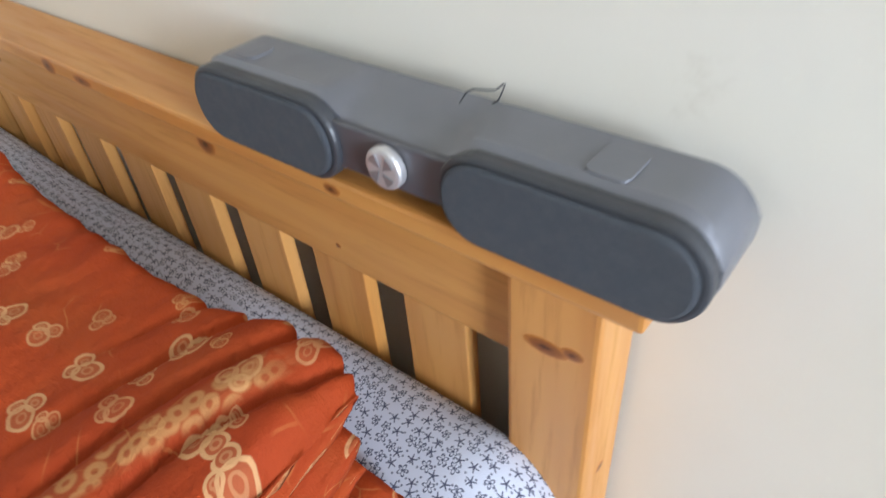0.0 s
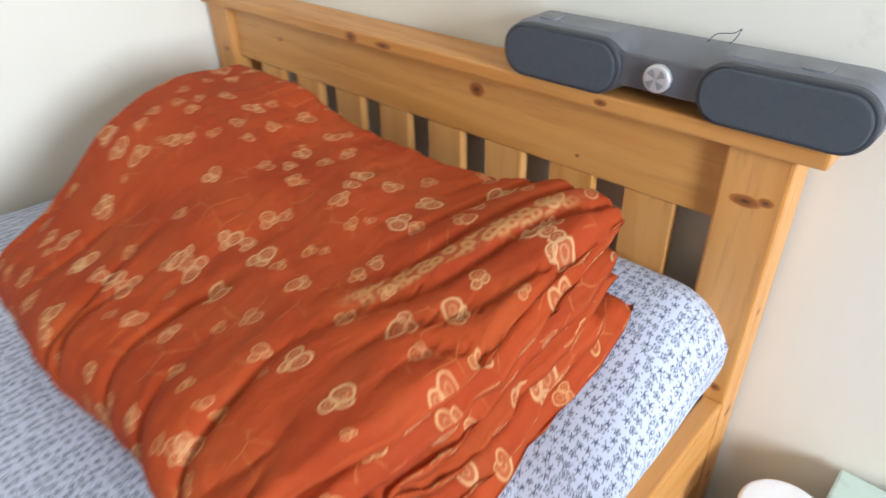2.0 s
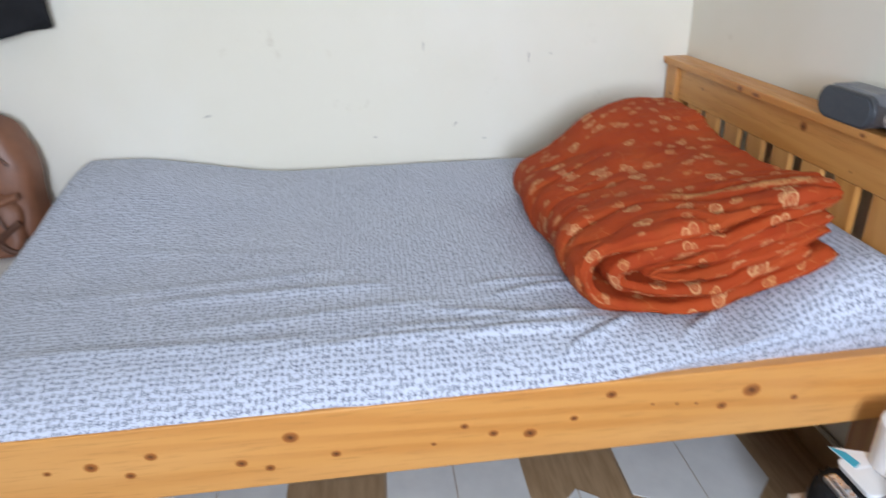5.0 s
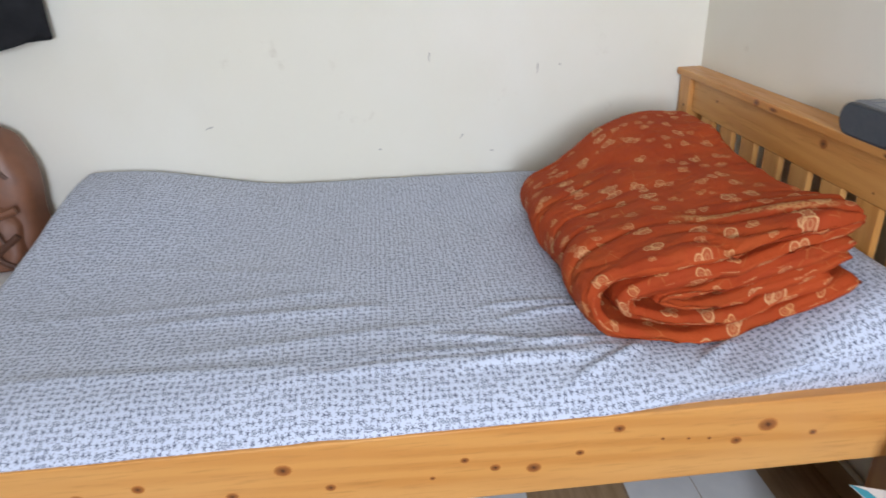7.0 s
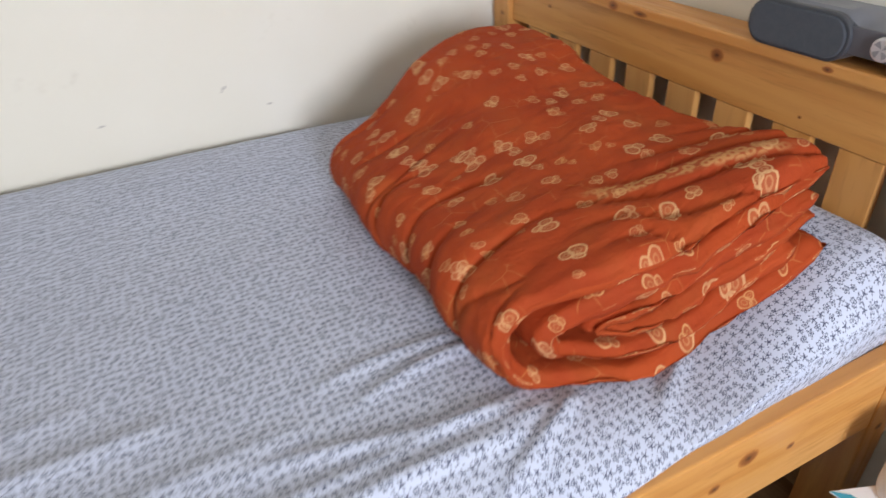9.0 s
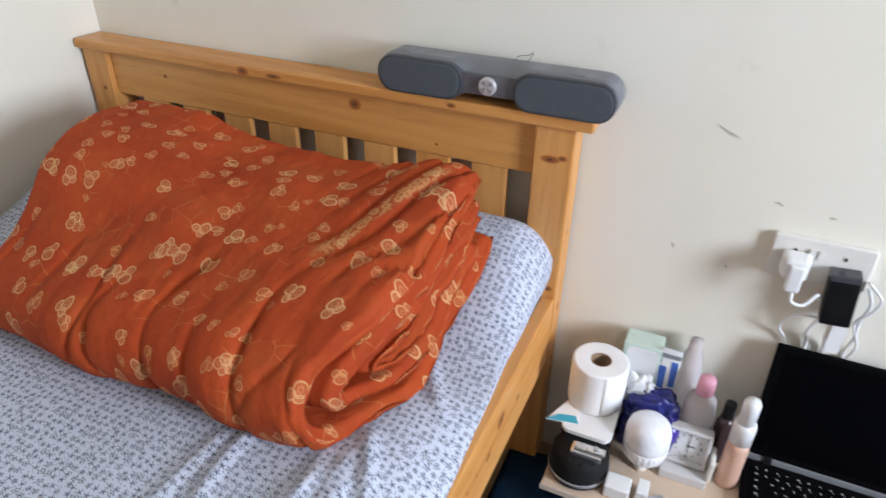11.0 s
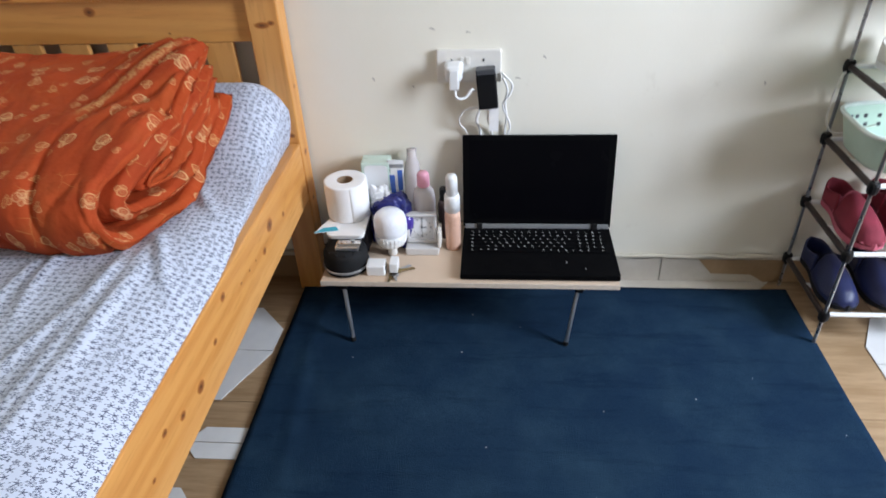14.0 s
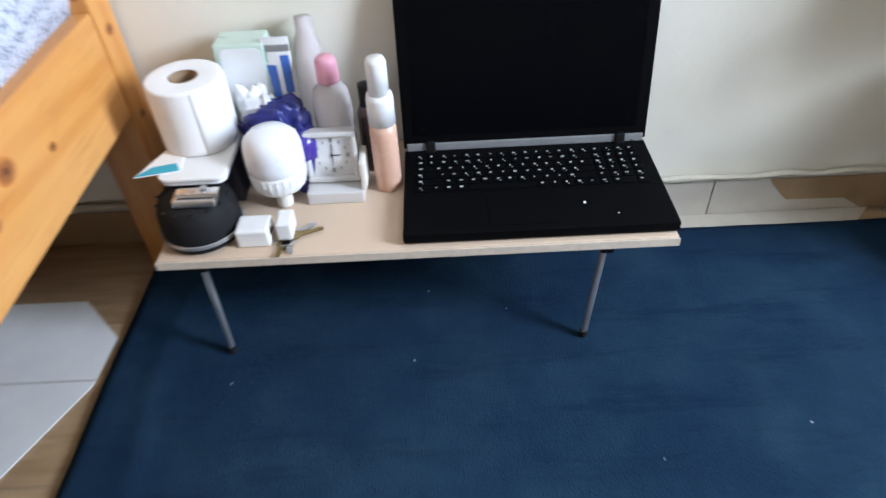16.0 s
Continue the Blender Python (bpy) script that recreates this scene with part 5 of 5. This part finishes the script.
def pack_shape(w, d, h, top):
    def at(u, v):
        a = 2 * math.pi * u
        t = v
        wide = w * (1 - 0.30 * smooth(0.45, 1.0, t) ** 1.5) * (1.02 - 0.06 * (1 - t))
        shut = math.sqrt(max(0.0, 1 - smooth(0.80, 1.0, t) ** 2)) if t < 1 else 0.0
        shut = max(0.02, shut) * (0.02 if v <= 0.001 else 1)
        p = 0.55
        x = d * shut * math.copysign(abs(math.cos(a)) ** p, math.cos(a)) + 0.006 * nz(math.cos(a) * 2, math.sin(a) * 2, t * 5)
        y = wide * shut * math.copysign(abs(math.sin(a)) ** p, math.sin(a)) + 0.006 * nz(math.sin(a) * 2, t * 4, 7)
        return x + top - 0.10 * t * 0.45, y, h * (t if t > 0.02 else 0.0)
    return at


part("body", sheet_mesh(56, 36, pack_shape(0.185, 0.085, 0.43, 0.0), close_u=True), LEATHER, bag)
part("front_pocket", sheet_mesh(48, 24, pack_shape(0.150, 0.045, 0.22, 0.085), close_u=True), LEATHER, bag)
part("flap", tube([(0.045, 0.14, 0.27), (0.058, 0.10, 0.315), (0.060, 0.0, 0.335), (0.058, -0.10, 0.315), (0.045, -0.14, 0.27)], 0.006, 8), LEATHER_DARK, bag, "dark piped seam")
part("zip", tube([(0.126, 0.12, 0.10), (0.124, 0.09, 0.165), (0.122, 0.0, 0.178), (0.124, -0.09, 0.165), (0.126, -0.12, 0.10)], 0.0045, 8), LEATHER_DARK, bag)
part("strap", tube([(0.098, 0.165, 0.19), (0.112, 0.10, 0.17), (0.128, 0.0, 0.13), (0.132, -0.1, 0.10)], 0.012, 8), LEATHER, bag)
part("side_strap", tube([(0.09, 0.155, 0.05), (0.12, 0.13, 0.02), (0.125, 0.09, 0.06), (0.10, 0.15, 0.11)], 0.010, 8), LEATHER_DARK, bag)
part("buckle", box(0.132, 0.140, -0.07, -0.03, 0.115, 0.150, 0.002), BRASS, bag)
part("carry_loop", tube([(-0.06, 0.03, 0.42), (-0.06, 0.02, 0.455), (-0.06, -0.02, 0.455), (-0.06, -0.03, 0.42)], 0.007, 8), LEATHER_DARK, bag)
lump("clear_plastic_bag", (-1.04, -2.325, 0.845), (0.075, 0.10, 0.055), plain("thin_clear_film", (0.45, 0.46, 0.48), 0.25, vary=0.2), "crumpled clear plastic bag on the backpack", "bag", 41)

# black jacket on a wall hook
jacket = tagged(empty("hanging_jacket", (WX, -2.22, 1.02)), "black jacket hanging on the wall", "jacket")


def jacket_at(u, v):
    a = 2 * math.pi * u
    t = v
    w = lerp(0.235, 0.17, smooth(0.5, 1.0, t)) * (1 - 0.5 * smooth(0.9, 1, t)) * (0.03 if v < 0.001 or v > 0.999 else 1)
    d = 0.045 * (0.05 if v < 0.001 or v > 0.999 else 1)
    fold = 1 + 0.25 * math.sin(a * 6 + t * 3) * (1 - 0.5 * t)
    y = w * math.copysign(abs(math.cos(a)) ** 0.7, math.cos(a)) + 0.012 * nz(math.cos(a) * 3, t * 4)
    x = 0.055 + d * math.sin(a) * fold
    hem = 0.03 * (math.cos(a) - 0.2) * (1 - smooth(0, 0.2, t))
    return max(0.006, x), y, 0.68 * t + max(-0.02, hem) + 0.01 * math.sin(a * 4) * (1 - t)


part("cloth", sheet_mesh(72, 40, jacket_at, close_u=True), BLACKCLOTH, jacket)
part("hanging_strap", tube([(0.05, -0.10, 0.03), (0.055, -0.085, -0.06), (0.06, -0.05, -0.115), (0.055, -0.12, -0.14), (0.05, -0.16, -0.05)], 0.014, 8), BLACKCLOTH, jacket)
part("hook", tube([(0.0, 0, 0.70), (0.05, 0, 0.69), (0.075, 0, 0.70), (0.08, 0, 0.73)], 0.005, 8), STEEL, jacket)

# ---- skirting tiles ----
skirt = tagged(empty("baseboard"), "tiled skirting with a rough plaster edge", "skirting", kind="structure")
part("plaster_lip", sheet_mesh(120, 4, lambda u, v: (lerp(WX, EX, u), -0.011 - 0.004 * v + 0.004 * nz(u * 90, v * 3) - 0.002, 0.083 + 0.010 * v + 0.004 * nz(u * 60, 3) * v)), PLASTER, skirt).modifiers.new("thick", "SOLIDIFY").thickness = 0.010
x = WX + 0.001
for i, w in enumerate((0.60, 0.60, 0.60, 0.40, 0.60, 0.60, 0.31)):
    part("tile", box(x, x + w - 0.002, -0.0095, -0.001, 0.0, 0.082, 0.001, 1), TILE_CREAM, skirt)
    x += w
part("tile_inlay", prism([(1.125, 0.080), (1.168, 0.030), (1.28, 0.028), (1.32, 0.002), (1.52, 0.002), (1.55, 0.080)], lambda a, b, k: (a, -0.0098 - 0.0012 * k, b)), TILE_BROWN, skirt)
part("tile_inlay", prism([(0.10, 0.002), (0.07, 0.04), (0.12, 0.078), (0.30, 0.078), (0.34, 0.03), (0.30, 0.002)], lambda a, b, k: (a, -0.0098 - 0.0012 * k, b)), TILE_BROWN, skirt)
part("tile_inlay", prism([(-0.9, 0.002), (-0.9, 0.078), (-0.05, 0.078), (-0.05, 0.002)], lambda a, b, k: (a, -0.0098 - 0.0012 * k, b)), TILE_BROWN, skirt)

part("floor_strip", prism([(0.80, -0.0105), (0.80, -0.075), (1.27, -0.075), (1.335, -0.0105)], lambda a, b, k: (a, b, -0.0005 + 0.0026 * k)), TILE_CREAM, skirt)

# ---- floor tiles, last ----
PX, PY = 0.62, 0.6
plain_tile = bpy.data.meshes.new("tile")
bm = box(0.001, PX / 2 - 0.001, 0.001, PY / 2 - 0.001, -0.006, -0.001)
bm.to_mesh(plain_tile)
bm.free()
plain_tile.materials.append(TILE_BROWN)
big, small = bpy.data.meshes.new("tile_inlay"), bpy.data.meshes.new("tile_inlay")
for me, out in ((big, [(-0.128, -0.167), (-0.044, -0.256), (-0.050, -0.352), (-0.130, -0.518), (-0.30, -0.515), (-0.37, -0.42), (-0.37, -0.28), (-0.31, -0.167)]), (small, [(-0.132, -0.602), (0.02, -0.602), (0.10, -0.65), (0.03, -0.690), (-0.128, -0.690), (-0.167, -0.650)])):
    mid = (min(q for _, q in out) + max(q for _, q in out)) / 2
    bm = bmesh.new()
    for sign in (1, -1):
        piece = []
        for (p0, q0), (p1, q1) in zip(out[::-1], out[-2::-1] + out[-1:]):
            cut = mid + sign * 0.0013
            if (q0 - cut) * sign >= 0:
                piece.append((p0, q0))
            if (q0 - cut) * (q1 - cut) < 0:
                piece.append((lerp(p0, p1, (cut - q0) / (q1 - q0)), cut))
        prism(piece, lambda a, b, k: (a, b, -0.0005 + 0.0022 * k), bm=bm)
    bm.to_mesh(me)
    bm.free()
    me.materials.append(TILE_WHITE)
for i in range(-4, 9):
    for j in range(-11, 0):
        x0, y0 = 0.02 + i * PX / 2, -0.52 + 0.6 + j * PY / 2
        if x0 + PX / 2 > EX or x0 < WX - 0.16 or y0 < SY - 0.1:
            continue
        ob = new("tile", plain_tile)
        ob.parent, ob.location = floor, (x0, y0, 0)
for i in range(-1, 4):
    for j in range(-4, 1):
        for me in (big, small):
            if (i >= 4) or (i == -1 and me is big):
                continue
            ob = new("tile_inlay", me)
            ob.parent, ob.location = floor, (i * PX, j * PY, 0.0003)
